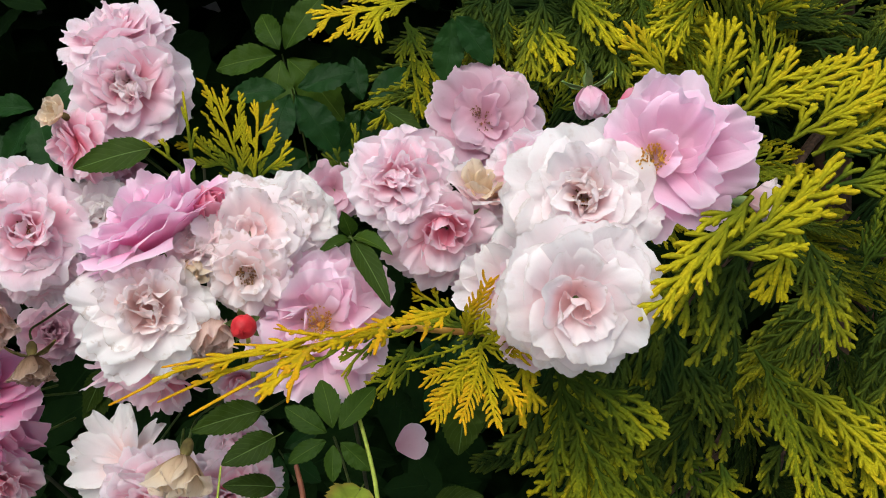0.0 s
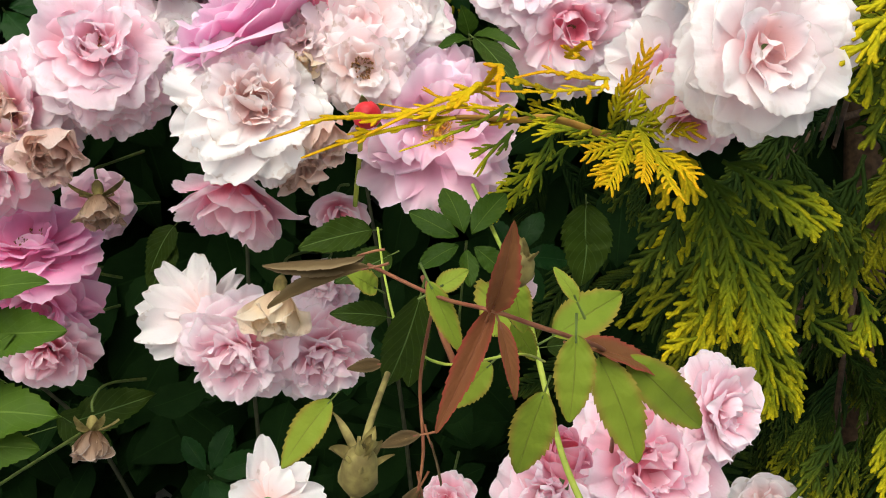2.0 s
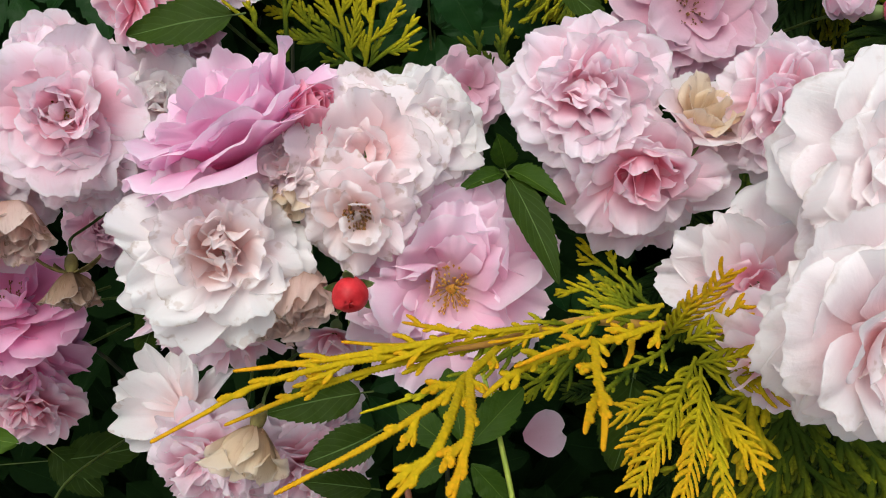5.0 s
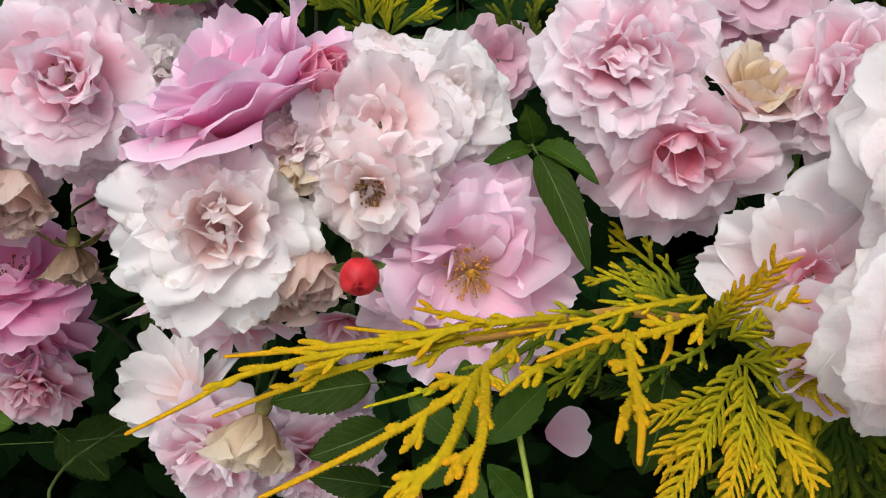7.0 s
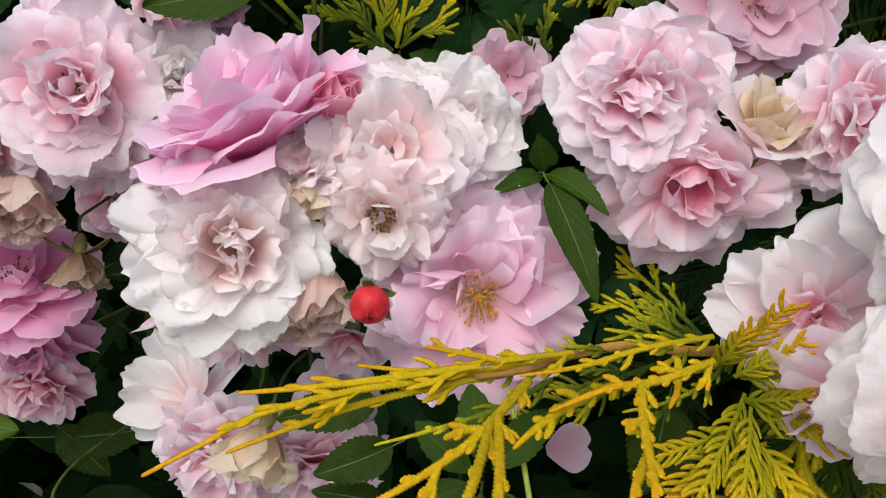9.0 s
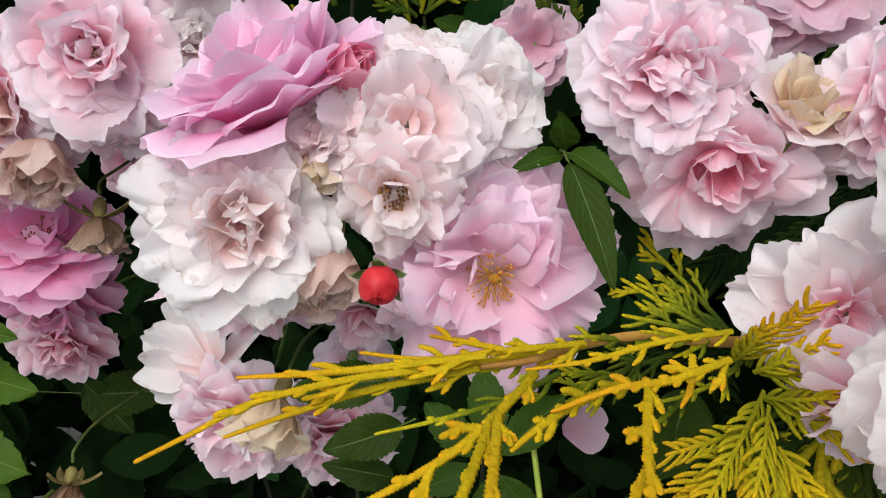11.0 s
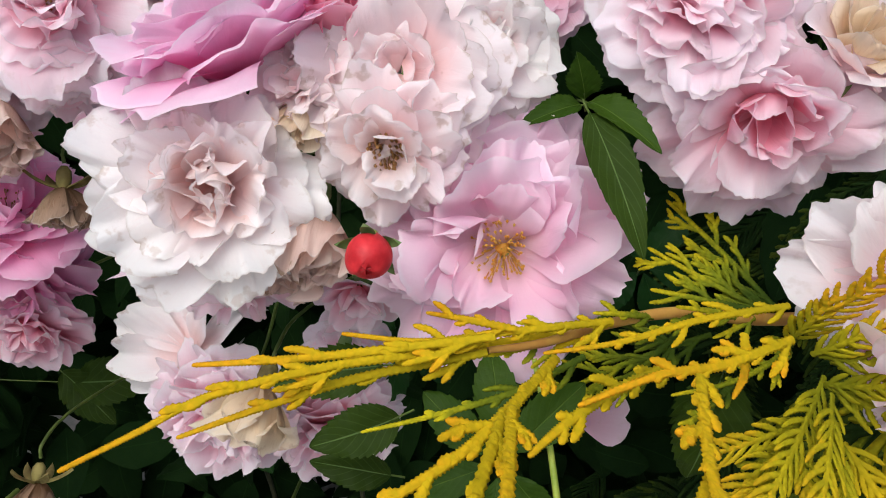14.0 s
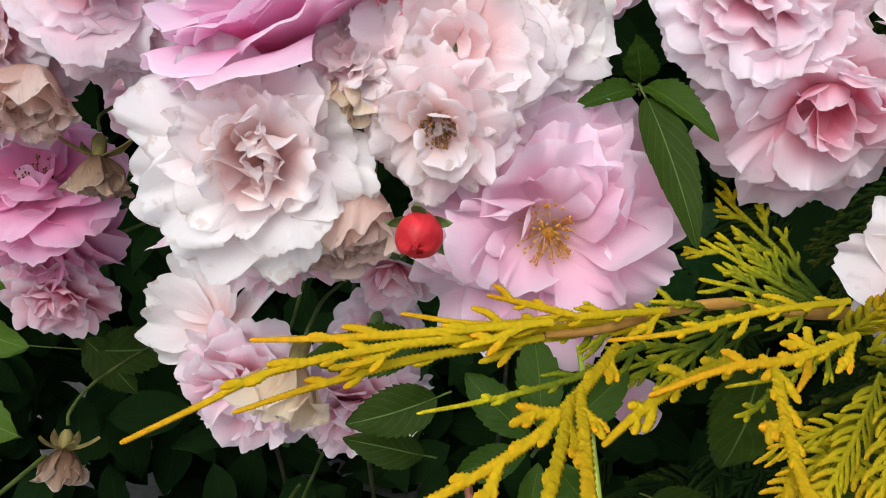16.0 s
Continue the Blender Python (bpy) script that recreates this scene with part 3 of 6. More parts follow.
def creeper_leaf(p, face, turn, size, mat, seed, label, spread=(-118, -58, 0, 58, 118), stalk=(0.0, 0.06, -0.05)):
    """A five-fingered creeper leaf about its hub p; face: the way its upper side looks; turn: degrees of its middle finger from straight up, clockwise."""
    rng = np.random.RandomState(seed)
    root = thing("creeper_leaf", facing(p, face) @ pose(0, 0, 0, 0, 0, -turn), label, "leaf", "creeper leaves")
    for a in spread:
        k = 1.0 - 0.0022 * abs(a)
        ob = part("leaflet", leaflet_mesh(rng, size * k * rng.uniform(0.92, 1.06), size * 0.52 * k, teeth=9, fold=rng.uniform(0.15, 0.35), arch=rng.uniform(-0.32, -0.12), widest=0.55, tooth=0.12), LEAF[mat], root)
        ob.matrix_local = pose(0, 0, 0, rng.uniform(-8, 14), rng.uniform(-12, 12), -a + rng.uniform(-6, 6)) @ pose(0, 0.004, 0)
    inv = root.matrix_world.to_3x3().inverted()
    end = inv @ Vector(stalk)
    tube_part("leaf_stalk", [(0, 0, 0.0005), tuple(0.4 * end + Vector((0, 0, -0.006))), tuple(end)], [0.0006, 0.0006, 0.0008], STALK, root, 10, 6)
    return root


def twig(points, radius, v0, v1, up, fine, narrowing=0.25):
    """One scale-clad shoot: beads of overlapping scales, blunt at the tip. fine 0 leaves the beads out for shoots far off."""
    p = np.asarray(points, dtype=float)
    if not fine:
        line = smooth_line(p, 4)
        return tube(line, np.array([0.75, 1.0, 1.15, 0.5]) * radius, 4, up, 0.55, v0, v1)
    length = np.sum(np.linalg.norm(np.diff(p, axis=0), axis=1))
    n = max(4, int(length / 0.00095))
    line = smooth_line(p, n * 2 + 1)
    run = np.linspace(0, 1, n * 2 + 1)
    taper = radius * (0.88 + 0.22 * np.sin(np.pi * run ** 0.8)) * (1 - narrowing * run)
    r = np.append(np.tile([0.84, 1.14], n), 0.5) * taper
    deep = np.append(np.tile([0.84, 0.94], n), 0.4) * taper
    r[-2] *= 0.75
    r[-1] = deep[-1] = 0.2 * radius
    return tube(line, r, 6, up, 0.46, v0, v1, deep)


def spray_geometry(rng, length, spacing=0.008, side=0.42, angle=42, droop=0.25, fine=False, radius=0.0011, sub=True, pinna=0.0018, base=0.006, tipped=0.3, v_low=0.0, v_high=1.0, finger=1.0):
    """A flat conifer spray along +y in the xy plane: a middle shoot, side shoots left and right, and short shoots on those."""
    up = (0, 0, 1)
    bow = rng.uniform(-0.12, 0.12)

    def fall(x, y):
        return (x, y, -droop * (x * x * 1.4 + y * y) / length)

    axis = [fall(bow * length * s * s, length * s) for s in np.linspace(0, 1, 6)]
    pieces = [twig(axis, radius * 1.15, v_low, v_high, up, fine)]
    count = int(length * 0.95 / spacing)
    for i in range(count):
        s = 0.06 + 0.9 * i / count
        hand = 1 if i % 2 else -1
        bx, by = bow * length * s * s, length * s
        reach = side * length * (1 - s) ** 0.6 * min(1.0, 0.45 + 2.2 * s) * rng.uniform(0.72, 1.15) + base * rng.uniform(0.7, 1.2)
        a = radians(angle + rng.uniform(-11, 11)) * hand
        pts = []
        for q in np.linspace(0, 1, 4):
            ang = a * (1 - 0.35 * q)
            pts.append((bx + reach * q * np.sin(ang), by + reach * q * np.cos(ang)))
        vb = v_low + (v_high - v_low) * s * (1 - tipped)
        vt = v_low + (v_high - v_low) * min(1.0, s * (1 - tipped) + tipped + 0.25 * rng.uniform(0, 1))
        pieces.append(twig([fall(*q) for q in pts], radius, vb, vt, up, fine))
        if sub and reach > 0.009:
            m = int(reach / pinna)
            for j in range(1, m):
                f = j / m
                x0 = np.interp(f, np.linspace(0, 1, 4), [q[0] for q in pts])
                y0 = np.interp(f, np.linspace(0, 1, 4), [q[1] for q in pts])
                if rng.uniform() < 0.12:
                    continue
                b = a * (1 - 0.35 * f) + radians(29 + rng.uniform(-9, 9)) * (1 if j % 2 else -1)
                l = finger * (0.003 + 0.0055 * (1 - f)) * rng.uniform(0.6, 1.3) * min(1.0, reach / 0.03 + 0.4)
                pieces.append(twig([fall(x0 + l * q * np.sin(b * (1 - 0.2 * q)), y0 + l * q * np.cos(b * (1 - 0.2 * q))) for q in (0, 0.5, 1)], radius * 0.9, vb + (vt - vb) * f, min(1.0, vb + (vt - vb) * f + 0.22), up, fine))
    return joined(pieces)


def shoot(parent, points, mat, radius, reach, spacing, angle, seed):
    """One long near shoot of the conifer branch with short side shoots pressed forward along it."""
    rng = np.random.RandomState(seed)
    line = smooth_line(points, 40)
    length = np.sum(np.linalg.norm(np.diff(line, axis=0), axis=1))
    up = np.array((0.1, -0.75, 0.65))
    pieces = [twig(points, radius, 0.2, 1.0, up, True, 0.5)]
    count = int(length / spacing * 1.1)
    for i in range(count):
        s = (i + 0.6) / count * 0.7
        k = int(s * 39)
        p, d = line[k], line[min(39, k + 1)] - line[max(0, k - 1)]
        d /= np.linalg.norm(d)
        side = np.cross(d, up)
        side /= np.linalg.norm(side)
        hand = 1 if i % 2 else -1
        l = reach * (0.45 if i % 3 else 1.0) * rng.uniform(0.6, 1.1) * (1 - 0.55 * s)
        a = radians(angle * 1.45 + rng.uniform(-9, 12))
        way = d * np.cos(a) + hand * side * np.sin(a) + up * rng.uniform(-0.16, 0.1)
        late = d * np.cos(0.5 * a) + hand * side * np.sin(0.5 * a)
        pts = [p, p + 0.5 * l * way, p + 0.5 * l * way + 0.5 * l * late]
        pieces.append(twig(pts, radius * 0.84, 0.1 + 0.7 * s, min(1.0, 0.5 + 0.6 * s), up, True))
        if l > 0.0085:
            for q, hand_2 in ((0.35, hand), (0.55, -hand)):
                b = way * np.cos(0.6) + hand_2 * side * np.sin(0.6)
                foot = p + q * l * way
                pieces.append(twig([foot, foot + 0.16 * l * b, foot + 0.3 * l * (b + 0.2 * way)], radius * 0.85, 0.3 + 0.4 * s, 1.0, up, True))
    v, f, u = joined(pieces)
    inv = parent.matrix_world.inverted()
    return part("shoot", mesh_from("shoot", moved(v, inv), f, u), SCALE[mat], parent)


def near_spray(parent, p, way, up, length, mat, seed, **shape):
    """One spray of its own: scaly on the near branch, slim on the sprigs, with long blunt fingers on the conifer."""
    rng = np.random.RandomState(seed)
    near, sprig = parent.name.startswith("conifer_branch"), parent.name.startswith("conifer_sprig")
    if not near and not sprig:
        shape.update(pinna=0.0034, finger=1.3, side=1.35 * shape["side"], spacing=0.006, tipped=0.5)
    geometry = spray_geometry(rng, length * 1.03, fine=near or sprig, radius=0.00074 if near else 0.0009 if sprig else 0.0013, **shape)
    ob = part("spray", mesh_from("spray", *geometry), SCALE[mat], parent)
    ob.matrix_local = parent.matrix_world.inverted() @ along(p, way, up)
    return ob


# ---- the setting ----
soil_mesh = bmesh.new()
bmesh.ops.create_grid(soil_mesh, x_segments=60, y_segments=60, size=40.0)
for v in soil_mesh.verts:
    v.co.z = 0.02 * noise.noise(v.co * 0.6)
me = bpy.data.meshes.new("ground")
soil_mesh.to_mesh(me)
soil_mesh.free()
# its paleness is chosen for upward bounce light
ground = part("ground", me, BOUNCE_GROUND)
tagged(ground, "unseen ground kept pale to bounce light up to the petals", "ground", kind="structure")

wall_mesh = bmesh.new()
bmesh.ops.create_cube(wall_mesh, size=1.0, matrix=Matrix.LocRotScale((0.0, 1.9, 1.2), None, (6.0, 0.2, 2.5)))
bmesh.ops.bevel(wall_mesh, geom=wall_mesh.edges[:], offset=0.01, segments=2, affect="EDGES")
me = bpy.data.meshes.new("wall")
wall_mesh.to_mesh(me)
wall_mesh.free()
wall = part("wall_north", me, WALL)
# unseen wall behind the viewer, added to cut off low sky light
front_mesh = me.copy()
front_mesh.materials.clear()
front = part("wall_south", front_mesh, WALL)
front.matrix_world = pose(0, -6.2, -0.3) @ Matrix.Diagonal((3.0, 1.0, 1.1, 1.0))
tagged(front, "unseen grey wall added behind the viewer to block low sky", "wall", kind="structure")
tagged(wall, "grey rendered garden wall behind the bushes", "wall", kind="structure")


def foliage(name, count, low, high, size, mat, seed, label, category, rows=14):
    """Leaves that nobody could count, joined into one mesh: toothed blades strewn through a box, their faces outward."""
    rng = np.random.RandomState(seed)
    blades = []
    for k in range(5):
        me = leaflet_mesh(rng, 1.0, 0.55, fold=0.2, arch=-0.2, nu=5, nv=rows, teeth=5, widest=0.5)
        v = np.empty(len(me.vertices) * 3)
        me.vertices.foreach_get("co", v)
        u, w = np.meshgrid(np.linspace(0, 1, 5), np.linspace(0, 1, rows))
        blades.append((v.reshape(-1, 3), grid_faces(5, rows), np.stack([u, w], -1).reshape(-1, 2)))
        bpy.data.meshes.remove(me)
    pieces = []
    for i in range(count):
        p = rng.uniform(low, high)
        way = Vector((rng.normal(0, 0.8), rng.normal(-0.2, 0.5), rng.normal(-0.45, 0.6)))
        up = Vector((rng.normal(0, 0.35), -1.0, rng.normal(0.45, 0.35)))
        v, f, u = blades[rng.randint(5)]
        s = size * rng.uniform(0.6, 1.25)
        pieces.append((moved(v * s, along(p, way, up)), f, u))
    ob = part(name, mesh_from(name, *joined(pieces)), mat)
    return tagged(ob, label, category, kind="stuff")


# leaf masses in the shade-dark copy, their darkness partly in the colour
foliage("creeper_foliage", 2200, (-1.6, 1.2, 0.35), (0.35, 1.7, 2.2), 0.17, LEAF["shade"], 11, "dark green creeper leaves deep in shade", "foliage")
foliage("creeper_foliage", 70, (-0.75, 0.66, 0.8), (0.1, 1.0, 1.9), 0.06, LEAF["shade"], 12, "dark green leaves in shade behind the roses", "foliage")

# unseen leaf roof, added to block light from above
foliage("creeper_foliage", 1300, (-1.4, 0.5, 1.58), (0.9, 1.4, 2.2), 0.12, LEAF["shade"], 15, "unseen creeper roof added to shade the bush from above", "foliage", 8)
# added below the view to close the hollow against light from beneath
foliage("rose_foliage", 900, (-1.3, 0.42, 0.08), (0.7, 1.1, 0.7), 0.1, LEAF["shade"], 16, "low rose leaves added to keep light out of the bush", "foliage", 8)
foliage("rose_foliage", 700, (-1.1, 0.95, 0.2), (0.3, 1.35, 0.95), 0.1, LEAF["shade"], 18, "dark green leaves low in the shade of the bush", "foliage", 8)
foliage("creeper_foliage", 500, (-1.4, 0.5, 0.5), (-0.66, 1.3, 2.0), 0.11, LEAF["shade"], 17, "creeper leaves beside the roses, coloured dark for shade", "foliage", 8)

# out of view on the left: added to block sky light there
foliage("rose_foliage", 260, (-0.62, 0.34, 0.95), (-0.4, 0.6, 1.5), 0.05, LEAF["shade"], 20, "unseen rose leaves added to shade the left blooms", "foliage", 8)
# filler in place of conifer depth: shade-dark leaves over the bright wall
foliage("creeper_foliage", 2200, (0.2, 1.2, 0.4), (1.5, 1.7, 2.0), 0.18, LEAF["shade"], 19, "dark leaf filler added behind the conifer to hide the wall", "foliage", 5)

# canes of the rose bush
bush = thing("rose_bush", pose(0, 0.7, 0), "green and brown rose canes rising through the leaves", "rose bush")
rng = np.random.RandomState(5)
for i in range(3):
    x = -0.4 + 0.16 * i
    z = rng.uniform(1.1, 1.45)
    tube_part("cane", [(x * 0.5, 0.2, 0.0), (x * 0.8, 0.24 + rng.uniform(0, 0.08), 0.5), (x, 0.2, 0.9), (x + rng.uniform(-0.1, 0.1), 0.06, z - 0.1)], [0.004, 0.0032, 0.0024, 0.0014], CANE, bush, 20, 7)

# the conifer: trunk, limbs, far sprays
conifer = thing("golden_conifer", pose(0.5, 1.05, 0), "golden-green conifer with flat scale sprays", "conifer")
tube_part("trunk", [(0, 0, -0.02), (0.01, 0.0, 0.8), (-0.01, 0.02, 1.6), (0.0, 0.0, 2.5)], [0.034, 0.028, 0.02, 0.01], BARK, conifer, 24, 10)
rng = np.random.RandomState(21)
variants = {}
for mat in ("green", "lime", "dark"):
    variants[mat] = []
    for k in range(4):
        me = mesh_from("spray", *spray_geometry(rng, 0.072, spacing=0.0058, side=0.85, angle=36, droop=0.45, radius=0.0013, pinna=0.0036, finger=1.35, tipped=0.5))
        me.materials.append(SCALE[mat])
        variants[mat].append(me)
inv = conifer.matrix_world.inverted()
for i in range(18):
    z = rng.uniform(0.75, 1.25)
    end = Vector((rng.uniform(0.0, 0.75), rng.uniform(0.56, 0.7), z))
    start = Vector((0.5, 1.05, z + 0.12))
    mid = (start + end) / 2 + Vector((0, 0, 0.03))
    tube_part("limb", [tuple(inv @ start), tuple(inv @ mid), tuple(inv @ end)], [0.005, 0.0035, 0.0015], BARK, conifer, 10, 6)
def spray_bunch(x, y, z, way, up, mat, size, count):
    for k in range(count):
        foot = Vector((x, y, z)) + Vector(rng.normal(0, 0.014, 3))
        lean = way.normalized() + Vector(rng.normal(0, 0.2, 3))
        ob = part("spray", variants[mat][rng.randint(4)], None, conifer)
        ob.matrix_local = inv @ along(foot, lean, up + Vector(rng.normal(0, 0.2, 3))) @ Matrix.Diagonal((*([size * rng.uniform(0.75, 1.15)] * 3), 1.0))


for i in range(26):
    x, z, y = rng.uniform(0.06, 0.46), rng.uniform(0.92, 1.28), 0.48 + 0.16 * rng.uniform() ** 1.2
    way = Vector((rng.normal(0.15, 0.35), rng.normal(-0.45, 0.2), rng.normal(-0.8, 0.3)))
    # sprays further back take the dark copy, their shade painted in
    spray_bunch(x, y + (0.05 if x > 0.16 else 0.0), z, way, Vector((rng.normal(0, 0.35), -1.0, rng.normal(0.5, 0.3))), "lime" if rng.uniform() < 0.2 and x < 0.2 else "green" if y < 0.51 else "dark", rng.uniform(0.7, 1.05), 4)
for i in range(22):
    x, z, y = rng.uniform(0.1, 0.36), rng.uniform(1.25, 1.47), rng.uniform(0.43, 0.52)
    y += 0.1 if x < 0.22 and z < 1.43 else 0.0
    way = Vector((rng.normal(0.65, 0.35), rng.normal(-0.25, 0.2), rng.normal(0.5, 0.4)))
    spray_bunch(x, y, z, way, Vector((rng.normal(0, 0.35), -1.0, rng.normal(0.4, 0.3))), "lime" if rng.uniform() < 0.55 else "green", rng.uniform(0.6, 0.95), 5)
for i in range(8):
    x, z, y = rng.uniform(0.0, 0.16), rng.uniform(1.38, 1.46), rng.uniform(0.59, 0.66)
    spray_bunch(x, y, z, Vector((rng.normal(0.1, 0.5), -0.3, rng.normal(-0.4, 0.5))), Vector((0.0, -1.0, 0.4)), "green", rng.uniform(0.6, 0.9), 4)
for i in range(9):
    x, z, y = rng.uniform(0.18, 0.42), rng.uniform(0.98, 1.09), rng.uniform(0.52, 0.6)
    spray_bunch(x, y, z, Vector((rng.normal(0.2, 0.35), -0.4, rng.normal(-0.8, 0.2))), Vector((rng.normal(0, 0.35), -1.0, 0.5)), "green", rng.uniform(0.6, 0.9), 4)
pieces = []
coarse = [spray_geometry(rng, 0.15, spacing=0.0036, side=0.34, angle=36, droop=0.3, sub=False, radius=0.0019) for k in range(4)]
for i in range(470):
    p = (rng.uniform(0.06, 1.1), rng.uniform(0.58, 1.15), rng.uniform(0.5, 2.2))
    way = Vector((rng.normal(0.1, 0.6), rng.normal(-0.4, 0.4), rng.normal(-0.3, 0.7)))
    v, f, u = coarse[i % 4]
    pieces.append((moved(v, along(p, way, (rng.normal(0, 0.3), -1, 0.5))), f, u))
tagged(part("conifer_foliage", mesh_from("conifer_foliage", *joined(pieces)), SCALE["dark"]), "inner conifer foliage coloured dark to stand in for shade", "foliage", kind="stuff")
near_spray(conifer, (0.0529, 0.3900, 1.2421), (0.3074, -0.2966, -0.9042), (-0.2, -1, 0.2), 0.0843, "lime", 282, side=0.45, angle=33, droop=0.12, spacing=0.0075, sub=True, base=0.0060)
near_spray(conifer, (0.0360, 0.3700, 1.2518), (0.0807, -0.5409, -0.8372), (-0.2, -1, 0.2), 0.0277, "sunny", 283, side=0.50, angle=33, droop=0.12, spacing=0.0075, sub=True, base=0.0060)
near_spray(conifer, (0.0566, 0.3700, 1.2431), (0.7874, -0.4233, -0.4481), (0.1, -1, 0.3), 0.0472, "lime", 284, side=0.40, angle=33, droop=0.12, spacing=0.0075, sub=True, base=0.0060)
near_spray(conifer, (0.0542, 0.4000, 1.2338), (-0.4748, -0.3236, -0.8184), (-0.2, -1, 0.2), 0.0464, "green", 285, side=0.40, angle=33, droop=0.12, spacing=0.0075, sub=True, base=0.0060)
near_spray(conifer, (0.0802, 0.4000, 1.2019), (-0.5919, -0.3660, -0.7182), (-0.2, -1, 0.2), 0.0546, "lime", 286, side=0.40, angle=33, droop=0.12, spacing=0.0075, sub=True, base=0.0060)
near_spray(conifer, (0.1002, 0.4200, 1.1898), (-0.6239, -0.4975, -0.6027), (-0.2, -1, 0.2), 0.0402, "lime", 287, side=0.40, angle=33, droop=0.12, spacing=0.0075, sub=True, base=0.0060)
near_spray(conifer, (0.1161, 0.4600, 1.1634), (0.1517, -0.3569, -0.9217), (0, -1, 0.2), 0.0560, "lime", 288, side=0.45, angle=33, droop=0.12, spacing=0.0075, sub=True, base=0.0060)
near_spray(conifer, (0.1366, 0.4700, 1.1567), (0.8630, -0.3598, -0.3547), (0, -1, 0.2), 0.0417, "lime", 289, side=0.45, angle=33, droop=0.12, spacing=0.0075, sub=True, base=0.0060)
near_spray(conifer, (0.1280, 0.4500, 1.2383), (0.4428, -0.1883, -0.8766), (0, -1, 0.2), 0.0531, "green", 290, side=0.40, angle=33, droop=0.12, spacing=0.0075, sub=True, base=0.0060)
near_spray(conifer, (0.1230, 0.3300, 1.3248), (-0.7184, -0.3250, -0.6151), (0, -1, 0.4), 0.0615, "sunny", 291, side=0.20, angle=33, droop=0.12, spacing=0.0075, sub=True, base=0.0060)
near_spray(conifer, (0.1068, 0.3300, 1.2966), (0.7483, -0.2643, 0.6085), (0, -1, 0.4), 0.0568, "sunny", 292, side=0.38, angle=33, droop=0.12, spacing=0.0075, sub=True, base=0.0060)
near_spray(conifer, (0.1170, 0.3500, 1.3058), (-0.4512, -0.2329, -0.8615), (0, -1, 0.4), 0.0429, "lime", 293, side=0.40, angle=33, droop=0.12, spacing=0.0075, sub=True, base=0.0060)
near_spray(conifer, (0.1309, 0.3600, 1.3026), (-0.2840, -0.2027, -0.9372), (0, -1, 0.3), 0.0493, "green", 294, side=0.40, angle=33, droop=0.12, spacing=0.0075, sub=True, base=0.0060)
near_spray(conifer, (0.1519, 0.3600, 1.3165), (-0.2291, -0.2498, -0.9408), (0, -1, 0.3), 0.0400, "lime", 295, side=0.35, angle=33, droop=0.12, spacing=0.0075, sub=True, base=0.0060)
near_spray(conifer, (0.1655, 0.3800, 1.3044), (0.3070, -0.1832, -0.9339), (0, -1, 0.3), 0.0546, "green", 296, side=0.35, angle=33, droop=0.12, spacing=0.0075, sub=True, base=0.0060)
near_spray(conifer, (0.1658, 0.4300, 1.2357), (0.4735, -0.3429, -0.8113), (0, -1, 0.3), 0.0875, "lime", 297, side=0.40, angle=33, droop=0.12, spacing=0.0075, sub=True, base=0.0060)
near_spray(conifer, (0.1861, 0.4200, 1.2180), (0.6794, -0.5183, -0.5194), (0, -1, 0.3), 0.0579, "sunny", 298, side=0.40, angle=33, droop=0.12, spacing=0.0075, sub=True, base=0.0060)
near_spray(conifer, (0.2117, 0.4200, 1.2184), (0.2255, -0.4041, -0.8865), (0, -1, 0.3), 0.0742, "lime", 299, side=0.40, angle=33, droop=0.12, spacing=0.0075, sub=True, base=0.0060)
near_spray(conifer, (0.1402, 0.4200, 1.3518), (0.6784, -0.2184, 0.7014), (0, -1, 0.4), 0.0458, "sunny", 300, side=0.40, angle=33, droop=0.12, spacing=0.0075, sub=True, base=0.0060)
near_spray(conifer, (0.1366, 0.4300, 1.3554), (0.0863, -0.2179, 0.9721), (0, -1, 0.4), 0.0459, "lime", 301, side=0.40, angle=33, droop=0.12, spacing=0.0075, sub=True, base=0.0060)
near_spray(conifer, (0.1551, 0.4200, 1.3609), (0.8299, -0.3522, 0.4327), (0, -1, 0.4), 0.0568, "sunny", 302, side=0.35, angle=33, droop=0.12, spacing=0.0075, sub=True, base=0.0060)
near_spray(conifer, (0.1643, 0.4000, 1.3450), (0.7789, -0.2587, 0.5713), (0, -1, 0.4), 0.0580, "sunny", 303, side=0.35, angle=33, droop=0.12, spacing=0.0075, sub=True, base=0.0060)
near_spray(conifer, (0.1191, 0.4400, 1.3749), (-0.6292, -0.5209, 0.5769), (0, -1, 0.4), 0.0384, "sunny", 304, side=0.40, angle=33, droop=0.12, spacing=0.0075, sub=True, base=0.0060)
near_spray(conifer, (0.1170, 0.4600, 1.3801), (-0.7188, -0.6917, -0.0699), (0, -1, 0.4), 0.0145, "sunny", 305, side=0.50, angle=33, droop=0.12, spacing=0.0075, sub=True, base=0.0060)
near_spray(conifer, (0.1765, 0.4000, 1.3391), (0.8661, -0.2015, 0.4574), (0, -1, 0.4), 0.0496, "sunny", 306, side=0.35, angle=33, droop=0.12, spacing=0.0075, sub=True, base=0.0060)
near_spray(conifer, (0.1795, 0.3900, 1.3244), (0.8965, -0.3832, 0.2225), (0, -1, 0.4), 0.0391, "lime", 307, side=0.30, angle=33, droop=0.12, spacing=0.0075, sub=True, base=0.0060)
near_spray(conifer, (0.2000, 0.4600, 1.1795), (-0.4874, -0.3095, -0.8165), (0, -1, 0.3), 0.0323, "green", 308, side=0.40, angle=33, droop=0.12, spacing=0.0075, sub=True, base=0.0060)
